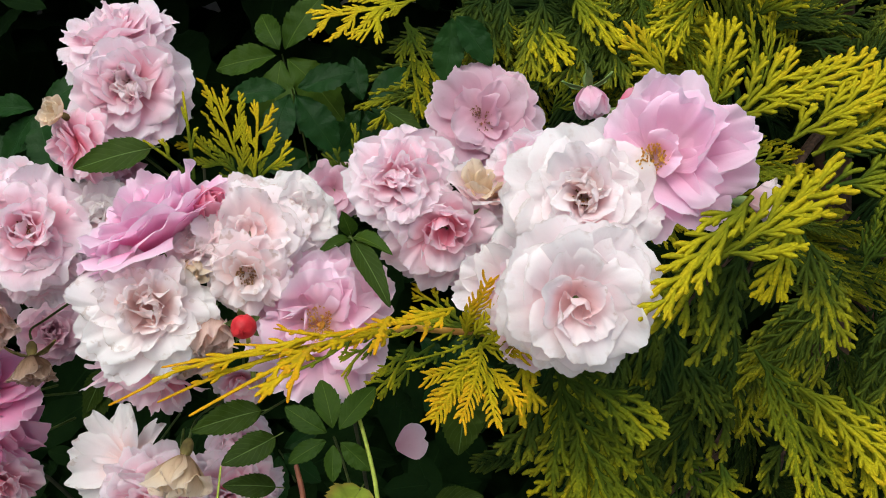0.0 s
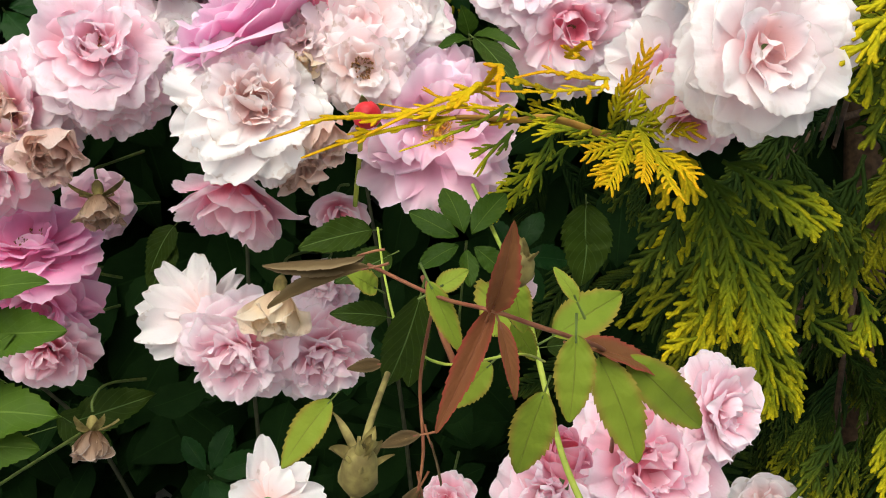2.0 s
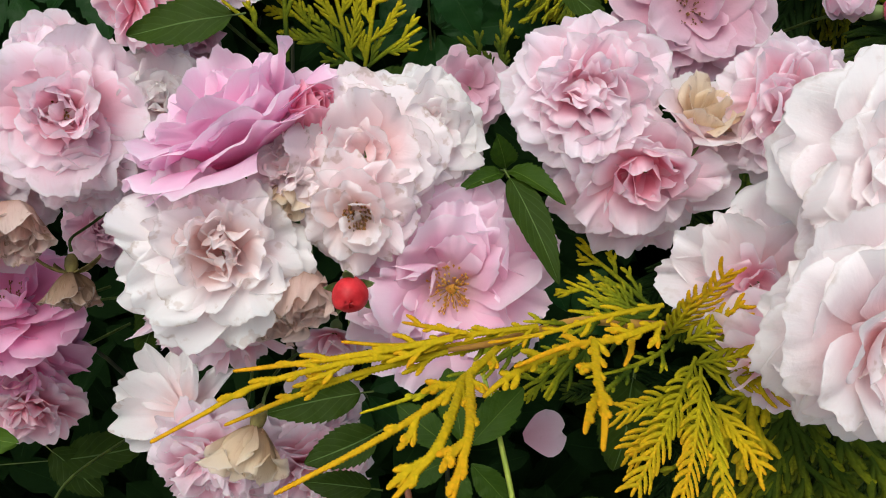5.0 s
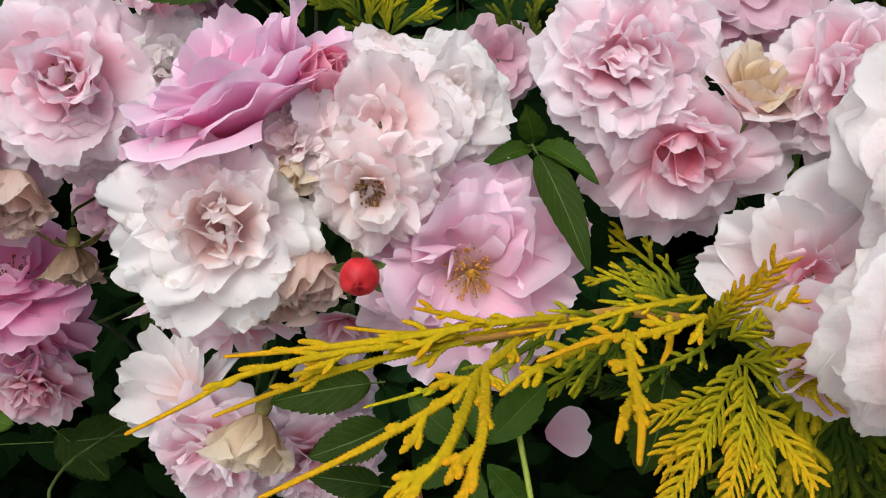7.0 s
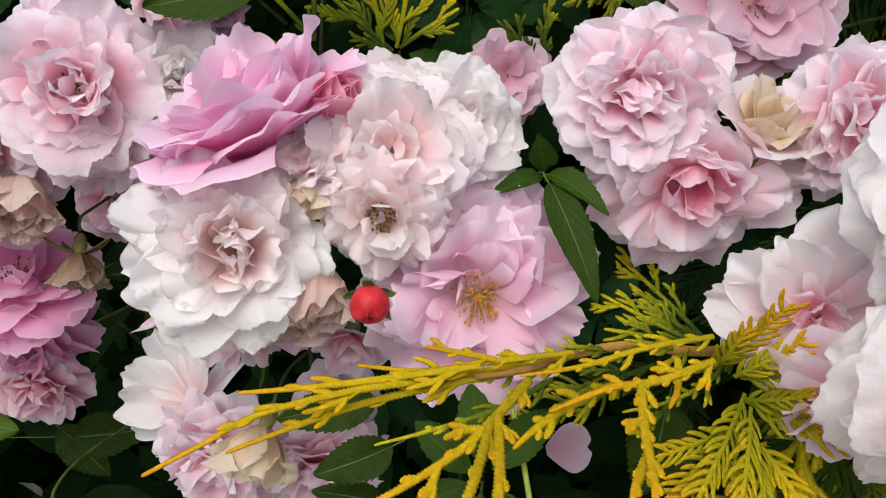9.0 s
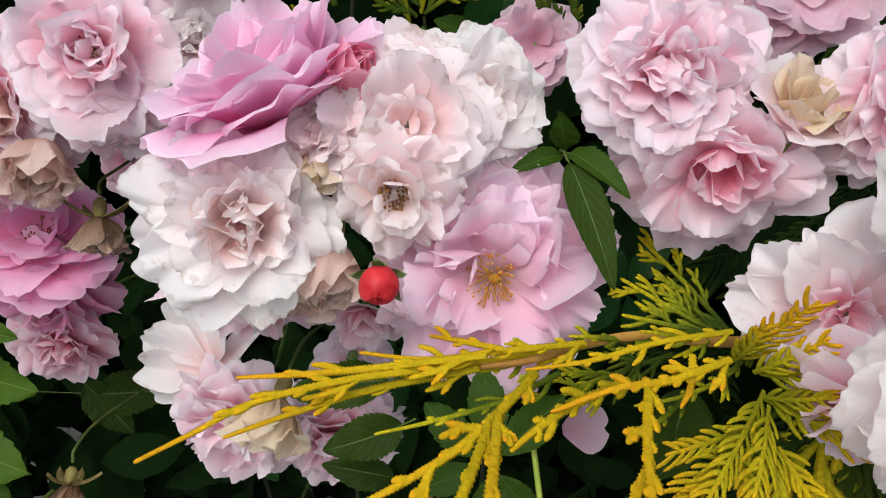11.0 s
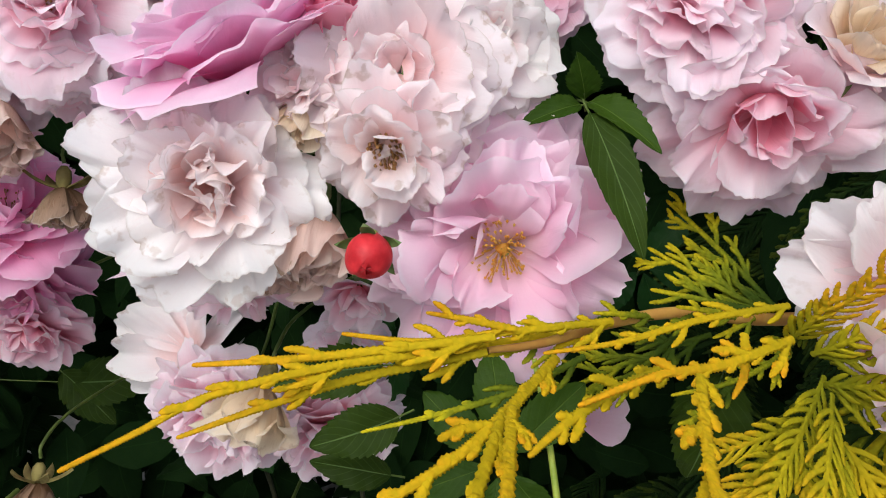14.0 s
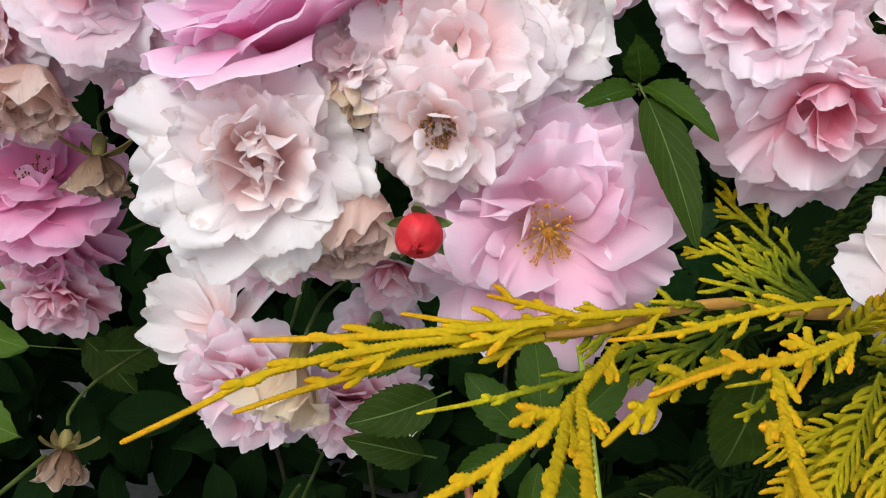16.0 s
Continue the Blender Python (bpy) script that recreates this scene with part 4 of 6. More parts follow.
near_spray(conifer, (0.0783, 0.4300, 1.2259), (-0.6935, -0.2451, -0.6775), (0, -1, 0.3), 0.0408, "lime", 309, side=0.40, angle=33, droop=0.12, spacing=0.0075, sub=True, base=0.0060)
near_spray(conifer, (0.1030, 0.4500, 1.1651), (0.3057, -0.3845, -0.8710), (0, -1, 0.3), 0.0520, "lime", 310, side=0.45, angle=33, droop=0.12, spacing=0.0075, sub=True, base=0.0060)
near_spray(conifer, (0.1471, 0.4200, 1.1767), (0.0873, -0.3795, -0.9211), (0, -1, 0.3), 0.0264, "lime", 311, side=0.40, angle=33, droop=0.12, spacing=0.0075, sub=True, base=0.0060)
near_spray(conifer, (0.1323, 0.4500, 1.1455), (-0.6363, -0.2301, -0.7364), (0, -1, 0.3), 0.0435, "green", 312, side=0.40, angle=33, droop=0.12, spacing=0.0075, sub=True, base=0.0060)
near_spray(conifer, (0.1657, 0.4200, 1.1192), (0.0486, -0.2011, -0.9784), (0, -1, 0.3), 0.0497, "lime", 313, side=0.40, angle=33, droop=0.12, spacing=0.0075, sub=True, base=0.0060)
near_spray(conifer, (0.1575, 0.4500, 1.0962), (-0.4513, -0.2422, -0.8589), (0, -1, 0.3), 0.0413, "green", 314, side=0.40, angle=33, droop=0.12, spacing=0.0075, sub=True, base=0.0060)
near_spray(conifer, (0.0404, 0.5300, 1.4377), (-0.3383, -0.3754, -0.8629), (0, -1, 0.3), 0.0533, "green", 315, side=0.50, angle=33, droop=0.12, spacing=0.0075, sub=True, base=0.0060)
near_spray(conifer, (0.0614, 0.5300, 1.4343), (-0.1653, -0.3938, -0.9042), (0, -1, 0.3), 0.0508, "green", 316, side=0.50, angle=33, droop=0.12, spacing=0.0075, sub=True, base=0.0060)
near_spray(conifer, (0.0894, 0.5300, 1.4310), (-0.3033, -0.3808, -0.8735), (0, -1, 0.3), 0.0525, "green", 317, side=0.50, angle=33, droop=0.12, spacing=0.0075, sub=True, base=0.0060)
near_spray(conifer, (0.0752, 0.5300, 1.4394), (0.5814, -0.4398, -0.6845), (0, -1, 0.3), 0.0455, "lime", 318, side=0.50, angle=33, droop=0.12, spacing=0.0075, sub=True, base=0.0060)
near_spray(conifer, (0.1171, 0.5300, 1.4360), (0.4346, -0.4699, -0.7683), (0, -1, 0.3), 0.0426, "lime", 319, side=0.50, angle=33, droop=0.12, spacing=0.0075, sub=True, base=0.0060)
near_spray(conifer, (0.0282, 0.5300, 1.4377), (-0.3604, -0.4690, -0.8063), (0, -1, 0.3), 0.0426, "green", 320, side=0.50, angle=33, droop=0.12, spacing=0.0075, sub=True, base=0.0060)
near_spray(conifer, (0.1018, 0.5300, 1.4242), (0.1570, -0.4210, -0.8933), (0, -1, 0.3), 0.0475, "green", 321, side=0.50, angle=33, droop=0.12, spacing=0.0075, sub=True, base=0.0060)
near_spray(conifer, (0.1624, 0.5300, 1.4377), (-0.6266, -0.4379, -0.6447), (0, -1, 0.3), 0.0457, "lime", 322, side=0.50, angle=33, droop=0.12, spacing=0.0075, sub=True, base=0.0060)
near_spray(conifer, (0.1946, 0.5300, 1.4208), (0.6099, -0.6551, 0.4460), (0, -1, 0.3), 0.0305, "lime", 323, side=0.50, angle=33, droop=0.12, spacing=0.0075, sub=True, base=0.0060)
near_spray(conifer, (0.0511, 0.5300, 1.4242), (0.4353, -0.5096, -0.7422), (0, -1, 0.3), 0.0392, "lime", 324, side=0.50, angle=33, droop=0.12, spacing=0.0075, sub=True, base=0.0060)

# the conifer branch that reaches over the roses
branch = thing("conifer_branch", pose(0.06, 0.46, 1.25), "golden yellow conifer branch reaching over the roses", "conifer branch")
inv = branch.matrix_world.inverted()
tube_part("stem", [tuple(inv @ Vector(q)) for q in [(0.0704, 0.4600, 1.2363), (0.0141, 0.3950, 1.2534), (-0.0148, 0.3720, 1.2611), (-0.0308, 0.3620, 1.2601), (-0.0455, 0.3450, 1.2611), (-0.0564, 0.3370, 1.2614)]], [0.0022, 0.0017, 0.0015, 0.0012, 0.001, 0.0007], TWIG, branch, 30, 8, "orange-brown woody stem")
shoot(branch, [(-0.0309, 0.3600, 1.2612), (-0.0594, 0.3380, 1.2609), (-0.0839, 0.3200, 1.2615), (-0.1016, 0.3050, 1.2602), (-0.1106, 0.2960, 1.2565), (-0.1193, 0.2860, 1.2534)], "gold", 0.00108, 0.0150, 0.0100, 13, 224)
shoot(branch, [(-0.0564, 0.3370, 1.2610), (-0.0794, 0.3250, 1.2569), (-0.0957, 0.3150, 1.2525), (-0.1095, 0.3070, 1.2475)], "gold", 0.00108, 0.0150, 0.0100, 13, 225)
shoot(branch, [(-0.0553, 0.3360, 1.2654), (-0.0825, 0.3250, 1.2616), (-0.0969, 0.3180, 1.2608), (-0.1097, 0.3140, 1.2593)], "gold", 0.00108, 0.0150, 0.0100, 13, 226)
shoot(branch, [(-0.0426, 0.3300, 1.2669), (-0.0500, 0.3050, 1.2690), (-0.0565, 0.2920, 1.2675), (-0.0691, 0.2790, 1.2630), (-0.0858, 0.2700, 1.2551)], "gold", 0.00118, 0.0140, 0.0100, 14, 227)
shoot(branch, [(-0.0501, 0.3060, 1.2691), (-0.0524, 0.2750, 1.2700), (-0.0571, 0.2660, 1.2658), (-0.0604, 0.2620, 1.2625)], "gold", 0.00118, 0.0140, 0.0100, 14, 228)
shoot(branch, [(-0.0490, 0.3060, 1.2700), (-0.0471, 0.2720, 1.2749), (-0.0485, 0.2580, 1.2706), (-0.0493, 0.2540, 1.2651)], "gold", 0.00118, 0.0140, 0.0100, 14, 229)
shoot(branch, [(-0.0371, 0.3350, 1.2655), (-0.0497, 0.3280, 1.2585), (-0.0648, 0.3220, 1.2531), (-0.0770, 0.3180, 1.2492)], "lime", 0.0008, 0.0081, 0.0057, 19, 230)
shoot(branch, [(-0.0314, 0.3550, 1.2642), (-0.0528, 0.3400, 1.2649), (-0.0687, 0.3320, 1.2636), (-0.0841, 0.3250, 1.2658)], "gold", 0.0010, 0.0108, 0.0057, 22, 231)
shoot(branch, [(-0.0515, 0.3400, 1.2658), (-0.0625, 0.3350, 1.2686), (-0.0689, 0.3300, 1.2711)], "gold", 0.0009, 0.0090, 0.0047, 22, 232)
shoot(branch, [(0.0047, 0.3600, 1.2731), (-0.0136, 0.3500, 1.2712), (-0.0309, 0.3350, 1.2702), (-0.0454, 0.3250, 1.2701)], "gold", 0.0009, 0.0090, 0.0057, 22, 233)
shoot(branch, [(-0.0217, 0.3300, 1.2700), (-0.0338, 0.3120, 1.2719), (-0.0407, 0.3000, 1.2722), (-0.0452, 0.2920, 1.2712)], "gold", 0.0012, 0.0108, 0.0052, 24, 234)
shoot(branch, [(0.0011, 0.3400, 1.2751), (-0.0138, 0.3250, 1.2748), (-0.0258, 0.3150, 1.2760), (-0.0387, 0.3050, 1.2733)], "gold", 0.0011, 0.0099, 0.0052, 25, 235)
shoot(branch, [(-0.0203, 0.3100, 1.2803), (-0.0214, 0.2900, 1.2808), (-0.0215, 0.2720, 1.2813), (-0.0223, 0.2620, 1.2784)], "gold", 0.00118, 0.0108, 0.0057, 21, 236)
shoot(branch, [(-0.0202, 0.2880, 1.2785), (-0.0235, 0.2770, 1.2782), (-0.0250, 0.2700, 1.2771)], "gold", 0.00118, 0.0072, 0.0066, 21, 237)
shoot(branch, [(-0.0065, 0.3450, 1.2719), (-0.0071, 0.3350, 1.2686), (-0.0091, 0.3300, 1.2654)], "gold", 0.0011, 0.0054, 0.0057, 21, 238)
shoot(branch, [(0.0178, 0.3850, 1.2601), (0.0108, 0.3750, 1.2534), (-0.0020, 0.3600, 1.2522), (-0.0163, 0.3500, 1.2515)], "lime", 0.0009, 0.0108, 0.0047, 25, 239)
shoot(branch, [(-0.0019, 0.3600, 1.2514), (-0.0107, 0.3450, 1.2508), (-0.0154, 0.3400, 1.2510)], "lime", 0.0009, 0.0081, 0.0047, 25, 240)
shoot(branch, [(-0.0017, 0.3750, 1.2611), (-0.0100, 0.3690, 1.2642), (-0.0178, 0.3630, 1.2666)], "lime", 0.0009, 0.0081, 0.0047, 22, 241)
shoot(branch, [(-0.0119, 0.3700, 1.2621), (-0.0184, 0.3640, 1.2606), (-0.0247, 0.3580, 1.2601)], "lime", 0.0009, 0.0081, 0.0047, 22, 242)
shoot(branch, [(-0.0214, 0.3670, 1.2611), (-0.0289, 0.3610, 1.2633), (-0.0360, 0.3550, 1.2652)], "lime", 0.0009, 0.0081, 0.0047, 22, 243)
shoot(branch, [(-0.0308, 0.3620, 1.2604), (-0.0368, 0.3570, 1.2594), (-0.0427, 0.3520, 1.2592)], "lime", 0.0009, 0.0081, 0.0047, 22, 244)
shoot(branch, [(-0.0384, 0.3550, 1.2599), (-0.0452, 0.3500, 1.2625), (-0.0518, 0.3450, 1.2647)], "lime", 0.0009, 0.0081, 0.0047, 22, 245)
shoot(branch, [(-0.0456, 0.3480, 1.2598), (-0.0510, 0.3430, 1.2593), (-0.0564, 0.3380, 1.2594)], "lime", 0.0009, 0.0081, 0.0047, 22, 246)
shoot(branch, [(0.0051, 0.3850, 1.2573), (-0.0002, 0.3800, 1.2553), (-0.0055, 0.3750, 1.2545)], "lime", 0.0009, 0.0081, 0.0047, 22, 247)
near_spray(branch, (0.0102, 0.3750, 1.2568), (0.2046, -0.6174, 0.7596), (0, -1, 0.3), 0.0373, "amber", 248, side=0.08, angle=46, droop=0.12, spacing=0.0016, sub=False, base=0.0060)
near_spray(branch, (0.0105, 0.3700, 1.2608), (0.1475, -0.5660, 0.8111), (0, -1, 0.3), 0.0177, "amber", 249, side=0.08, angle=46, droop=0.12, spacing=0.0016, sub=False, base=0.0060)
near_spray(branch, (0.0140, 0.3650, 1.2600), (0.4623, -0.5444, 0.6999), (0, -1, 0.4), 0.0239, "amber", 250, side=0.08, angle=46, droop=0.12, spacing=0.0016, sub=False, base=0.0060)
near_spray(branch, (0.0155, 0.3650, 1.2603), (0.7341, -0.5972, 0.3231), (0, -1, 0.4), 0.0251, "amber", 251, side=0.08, angle=46, droop=0.12, spacing=0.0016, sub=False, base=0.0060)
near_spray(branch, (0.0169, 0.3600, 1.2560), (0.5353, -0.7289, 0.4267), (0, -1, 0.3), 0.0206, "amber", 252, side=0.08, angle=46, droop=0.12, spacing=0.0016, sub=False, base=0.0060)
near_spray(branch, (0.0169, 0.3600, 1.2560), (0.7762, -0.6304, -0.0095), (0, -1, 0.3), 0.0238, "amber", 253, side=0.08, angle=46, droop=0.12, spacing=0.0016, sub=False, base=0.0060)
near_spray(branch, (0.0171, 0.3620, 1.2568), (-0.3412, -0.8885, -0.3068), (0, -1, 0.2), 0.0529, "amber", 254, side=0.08, angle=46, droop=0.12, spacing=0.0016, sub=False, base=0.0060)
near_spray(branch, (0.0133, 0.3520, 1.2510), (-0.7447, -0.6622, -0.0829), (0, -1, 0.2), 0.0257, "amber", 255, side=0.08, angle=46, droop=0.12, spacing=0.0016, sub=False, base=0.0060)
near_spray(branch, (0.0120, 0.3500, 1.2485), (-0.6409, -0.7137, -0.2825), (0, -1, 0.2), 0.0252, "amber", 256, side=0.08, angle=46, droop=0.12, spacing=0.0016, sub=False, base=0.0060)
near_spray(branch, (0.0093, 0.3420, 1.2442), (-0.5935, -0.7634, -0.2548), (0, -1, 0.2), 0.0183, "amber", 257, side=0.08, angle=46, droop=0.12, spacing=0.0016, sub=False, base=0.0060)
near_spray(branch, (0.0109, 0.3450, 1.2461), (0.0527, -0.9974, -0.0492), (0, -1, 0.2), 0.0150, "amber", 258, side=0.08, angle=46, droop=0.12, spacing=0.0016, sub=False, base=0.0060)
near_spray(branch, (0.0172, 0.3550, 1.2567), (-0.1193, -0.9428, -0.3114), (0.2, -1, 0.2), 0.0477, "amber", 259, side=0.08, angle=46, droop=0.12, spacing=0.0016, sub=False, base=0.0060)
near_spray(branch, (0.0180, 0.3500, 1.2511), (0.0478, -0.9214, -0.3858), (0.2, -1, 0.2), 0.0347, "amber", 260, side=0.08, angle=46, droop=0.12, spacing=0.0016, sub=False, base=0.0060)
near_spray(branch, (0.0207, 0.3500, 1.2483), (0.4786, -0.8273, -0.2942), (0, -1, 0.2), 0.0242, "gold", 261, side=0.08, angle=46, droop=0.12, spacing=0.0016, sub=False, base=0.0060)
near_spray(branch, (0.0129, 0.4000, 1.2547), (-0.6952, 0.5867, 0.4154), (0, -1, 0.4), 0.0426, "lime", 262, side=0.24, angle=33, droop=0.12, spacing=0.0060, sub=True, base=0.0060)
near_spray(branch, (0.0112, 0.4000, 1.2544), (-0.8526, 0.4324, 0.2933), (0, -1, 0.4), 0.0231, "lime", 263, side=0.30, angle=33, droop=0.12, spacing=0.0060, sub=True, base=0.0060)
near_spray(branch, (0.0103, 0.3950, 1.2550), (-0.9384, 0.2940, 0.1816), (0, -1, 0.6), 0.0340, "lime", 264, side=0.30, angle=33, droop=0.12, spacing=0.0060, sub=True, base=0.0060)
near_spray(branch, (0.0041, 0.3900, 1.2570), (-0.9761, 0.2076, -0.0649), (0, -1, 0.6), 0.0241, "lime", 265, side=0.30, angle=33, droop=0.12, spacing=0.0060, sub=True, base=0.0060)
near_spray(branch, (-0.0038, 0.3850, 1.2504), (-0.8140, 0.1018, -0.5719), (0, -1, 0.5), 0.0491, "lime", 266, side=0.30, angle=33, droop=0.12, spacing=0.0060, sub=True, base=0.0060)
near_spray(branch, (-0.0135, 0.3750, 1.2542), (-0.5772, -0.2082, -0.7896), (0, -1, 0.5), 0.0240, "lime", 267, side=0.30, angle=33, droop=0.12, spacing=0.0060, sub=True, base=0.0060)
near_spray(branch, (-0.0302, 0.3750, 1.2562), (-0.7493, -0.2093, -0.6283), (0, -1, 0.5), 0.0239, "lime", 268, side=0.30, angle=33, droop=0.12, spacing=0.0060, sub=True, base=0.0060)

# single golden sprigs that grow through the creeper
sprig_a = thing("conifer_sprig", pose(-0.11, 0.5, 1.32), "golden conifer sprig among creeper leaves", "conifer sprig", "conifer sprigs")
sprig_b = thing("conifer_sprig", pose(-0.15, 0.48, 1.31), "thin yellow-green conifer sprig beside a pale rose", "conifer sprig", "conifer sprigs")
sprig_c = thing("conifer_sprig", pose(-0.02, 0.52, 1.42), "bright yellow conifer sprig hanging over creeper", "conifer sprig", "conifer sprigs")
near_spray(sprig_a, (-0.1174, 0.5000, 1.3155), (-0.2148, -0.2134, 0.9531), (0, -1, 0.2), 0.0609, "sunny", 269, side=0.50, angle=33, droop=0.12, spacing=0.0080, sub=True, base=0.0060)
near_spray(sprig_a, (-0.1119, 0.5000, 1.3214), (0.7046, -0.2699, 0.6563), (0, -1, 0.2), 0.0296, "lime", 270, side=0.50, angle=33, droop=0.12, spacing=0.0080, sub=True, base=0.0060)
near_spray(sprig_a, (-0.1147, 0.5000, 1.3198), (-0.7764, -0.2856, 0.5618), (0, -1, 0.2), 0.0455, "lime", 271, side=0.50, angle=33, droop=0.12, spacing=0.0080, sub=True, base=0.0060)
near_spray(sprig_a, (-0.1133, 0.5000, 1.3213), (0.1526, -0.2280, 0.9616), (0, -1, 0.2), 0.0439, "sunny", 272, side=0.50, angle=33, droop=0.12, spacing=0.0080, sub=True, base=0.0060)
near_spray(sprig_b, (-0.1402, 0.4700, 1.3235), (-0.6924, -0.1466, 0.7065), (0, -1, 0.2), 0.0341, "lime", 273, side=0.20, angle=33, droop=0.12, spacing=0.0120, sub=True, base=0.0060)
near_spray(sprig_b, (-0.1402, 0.4700, 1.3235), (-0.0450, -0.1051, 0.9934), (0, -1, 0.2), 0.0476, "lime", 274, side=0.16, angle=33, droop=0.12, spacing=0.0120, sub=True, base=0.0060)
near_spray(sprig_b, (-0.1313, 0.4600, 1.3161), (-0.9601, -0.2797, 0.0026), (0, -1, 0.2), 0.0358, "lime", 275, side=0.30, angle=33, droop=0.12, spacing=0.0100, sub=True, base=0.0060)
near_spray(sprig_c, (-0.0161, 0.5000, 1.4264), (-0.9041, -0.3389, -0.2602), (0, -1, 0.3), 0.0590, "sunny", 276, side=0.45, angle=33, droop=0.12, spacing=0.0075, sub=True, base=0.0060)
near_spray(sprig_c, (-0.0276, 0.5000, 1.4296), (-0.4819, -0.5307, -0.6972), (0, -1, 0.3), 0.0377, "sunny", 277, side=0.40, angle=33, droop=0.12, spacing=0.0075, sub=True, base=0.0060)
near_spray(sprig_c, (-0.0220, 0.5200, 1.4194), (0.0842, -0.0835, -0.9929), (0, -1, 0.2), 0.0599, "lime", 278, side=0.30, angle=33, droop=0.12, spacing=0.0075, sub=True, base=0.0060)
near_spray(sprig_c, (-0.0237, 0.5200, 1.4161), (0.4901, -0.1018, -0.8657), (0, -1, 0.2), 0.0491, "lime", 279, side=0.25, angle=33, droop=0.12, spacing=0.0075, sub=True, base=0.0060)
near_spray(sprig_b, (-0.0533, 0.5100, 1.3171), (-0.5134, -0.3706, 0.7740), (0, -1, 0.2), 0.0270, "green", 280, side=0.25, angle=30, droop=0.12, spacing=0.0050, sub=True, base=0.0060)
near_spray(sprig_b, (-0.0533, 0.5100, 1.3171), (0.0238, -0.2681, 0.9631), (0, -1, 0.2), 0.0373, "green", 281, side=0.16, angle=30, droop=0.12, spacing=0.0050, sub=True, base=0.0060)

# petals of the blooms seen closest
LILAC_PETALS = [(65, 1.0, 0.8, 8, -10), (88, 0.98, 0.5, 12, -4), (34, 1.0, 0.8, 6, -12), (5, 0.98, 0.8, 8, -14), (-22, 0.9, 0.75, 2, -10), (-50, 0.98, 0.8, 4, -14),
                (-84, 1.02, 0.8, -2, -10), (-118, 0.94, 0.75, 4, -10), (-150, 1.02, 0.8, -2, -12), (178, 0.98, 0.75, 8, -12), (150, 0.88, 0.75, 6, -8), (118, 0.92, 0.8, 14, -6)]
LILAC_HEART = [(50, 0.92, 0.85, 28, -20), (78, 0.86, 0.6, 34, -22), (20, 0.9, 0.7, 38, -44), (-9, 0.88, 0.62, 24, -22), (106, 0.82, 0.85, 48, -14), (140, 0.84, 0.6, 28, -20), (172, 0.86, 0.65, 20, -16), (212, 0.8, 0.6, 22, -20), (35, 0.66, 0.55, 46, -30), (-30, 0.74, 0.55, 32, -26), (138, 0.66, 0.6, 54, -24), (166, 0.62, 0.55, 48, -26),
               (200, 0.66, 0.5, 44, -28), (-58, 0.56, 0.6, 30, -24), (-128, 0.56, 0.4, 46, -16), (75, 0.6, 0.6, 40, -16), (150, 0.45, 0.45, 66, -30), (112, 0.42, 0.5, 70, -95)]
WHITE_PETALS = [(195, 1.13, 0.85, 4, -12), (172, 1.12, 0.7, 8, -10), (217, 1.08, 0.85, 0, -12), (243, 1.04, 0.9, 3, -14), (263, 1.02, 0.75, -4, -12), (285, 0.94, 0.75, 2, -14), (308, 0.89, 0.75, -2, -14),
                (332, 0.89, 0.8, 4, -14), (0, 0.82, 0.75, 2, -12), (25, 0.7, 0.75, 12, -10), (52, 0.74, 0.65, 10, -10), (75, 0.74, 0.6, 18, -10), (100, 0.8, 0.75, 12, -10), (128, 0.98, 0.65, 16, -10), (152, 1.08, 0.65, 8, -10)]
WHITE_HEART = [(203, 0.98, 0.85, 17, -14), (230, 0.74, 0.65, 30, -20), (254, 0.66, 0.6, 36, -28), (298, 0.76, 0.85, 27, -24), (324, 0.74, 0.6, 18, -18), (345, 0.52, 0.5, 40, -30), (20, 0.5, 0.45, 48, -24), (48, 0.66, 0.45, 46, -10),
               (82, 0.7, 0.55, 44, -16), (112, 0.68, 0.65, 44, -22), (142, 0.76, 0.6, 36, -22), (168, 0.88, 0.6, 28, -20)]
WHITE_CURLS = [(176, 0.6, 0.5, 52, 10), (150, 0.58, 0.5, 58, 30), (205, 0.5, 0.45, 56, 34), (120, 0.55, 0.5, 58, 30), (235, 0.46, 0.45, 56, 20), (270, 0.42, 0.45, 54, 20), (310, 0.4, 0.4, 56, 30), (10, 0.42, 0.4, 58, 40), (60, 0.46, 0.4, 60, 40),
               (95, 0.48, 0.4, 64, 45), (190, 0.42, 0.35, 66, 60), (140, 0.4, 0.34, 68, 60), (250, 0.34, 0.32, 66, 50), (30, 0.3, 0.3, 70, 60)]
CLEAR_PETALS = [(95, 1.12, 0.85, 12, -6), (65, 1.22, 0.95, 8, -8), (35, 1.3, 0.95, 14, -10), (8, 1.3, 0.9, 8, -12), (-20, 1.25, 0.85, 12, -14), (-48, 1.15, 0.85, 4, -14), (-80, 1.0, 0.75, 8, -10), (-120, 0.8, 0.75, 10, -5),
                (165, 0.7, 0.75, 14, -5), (128, 0.9, 0.75, 14, -6), (70, 1.0, 0.8, 34, -18), (42, 1.06, 0.8, 30, -16), (14, 1.08, 0.7, 34, -20), (-14, 0.98, 0.65, 28, -18), (-48, 0.85, 0.6, 28, -16), (4, 0.55, 0.5, 50, -40), (36, 0.5, 0.45, 52, -40)]
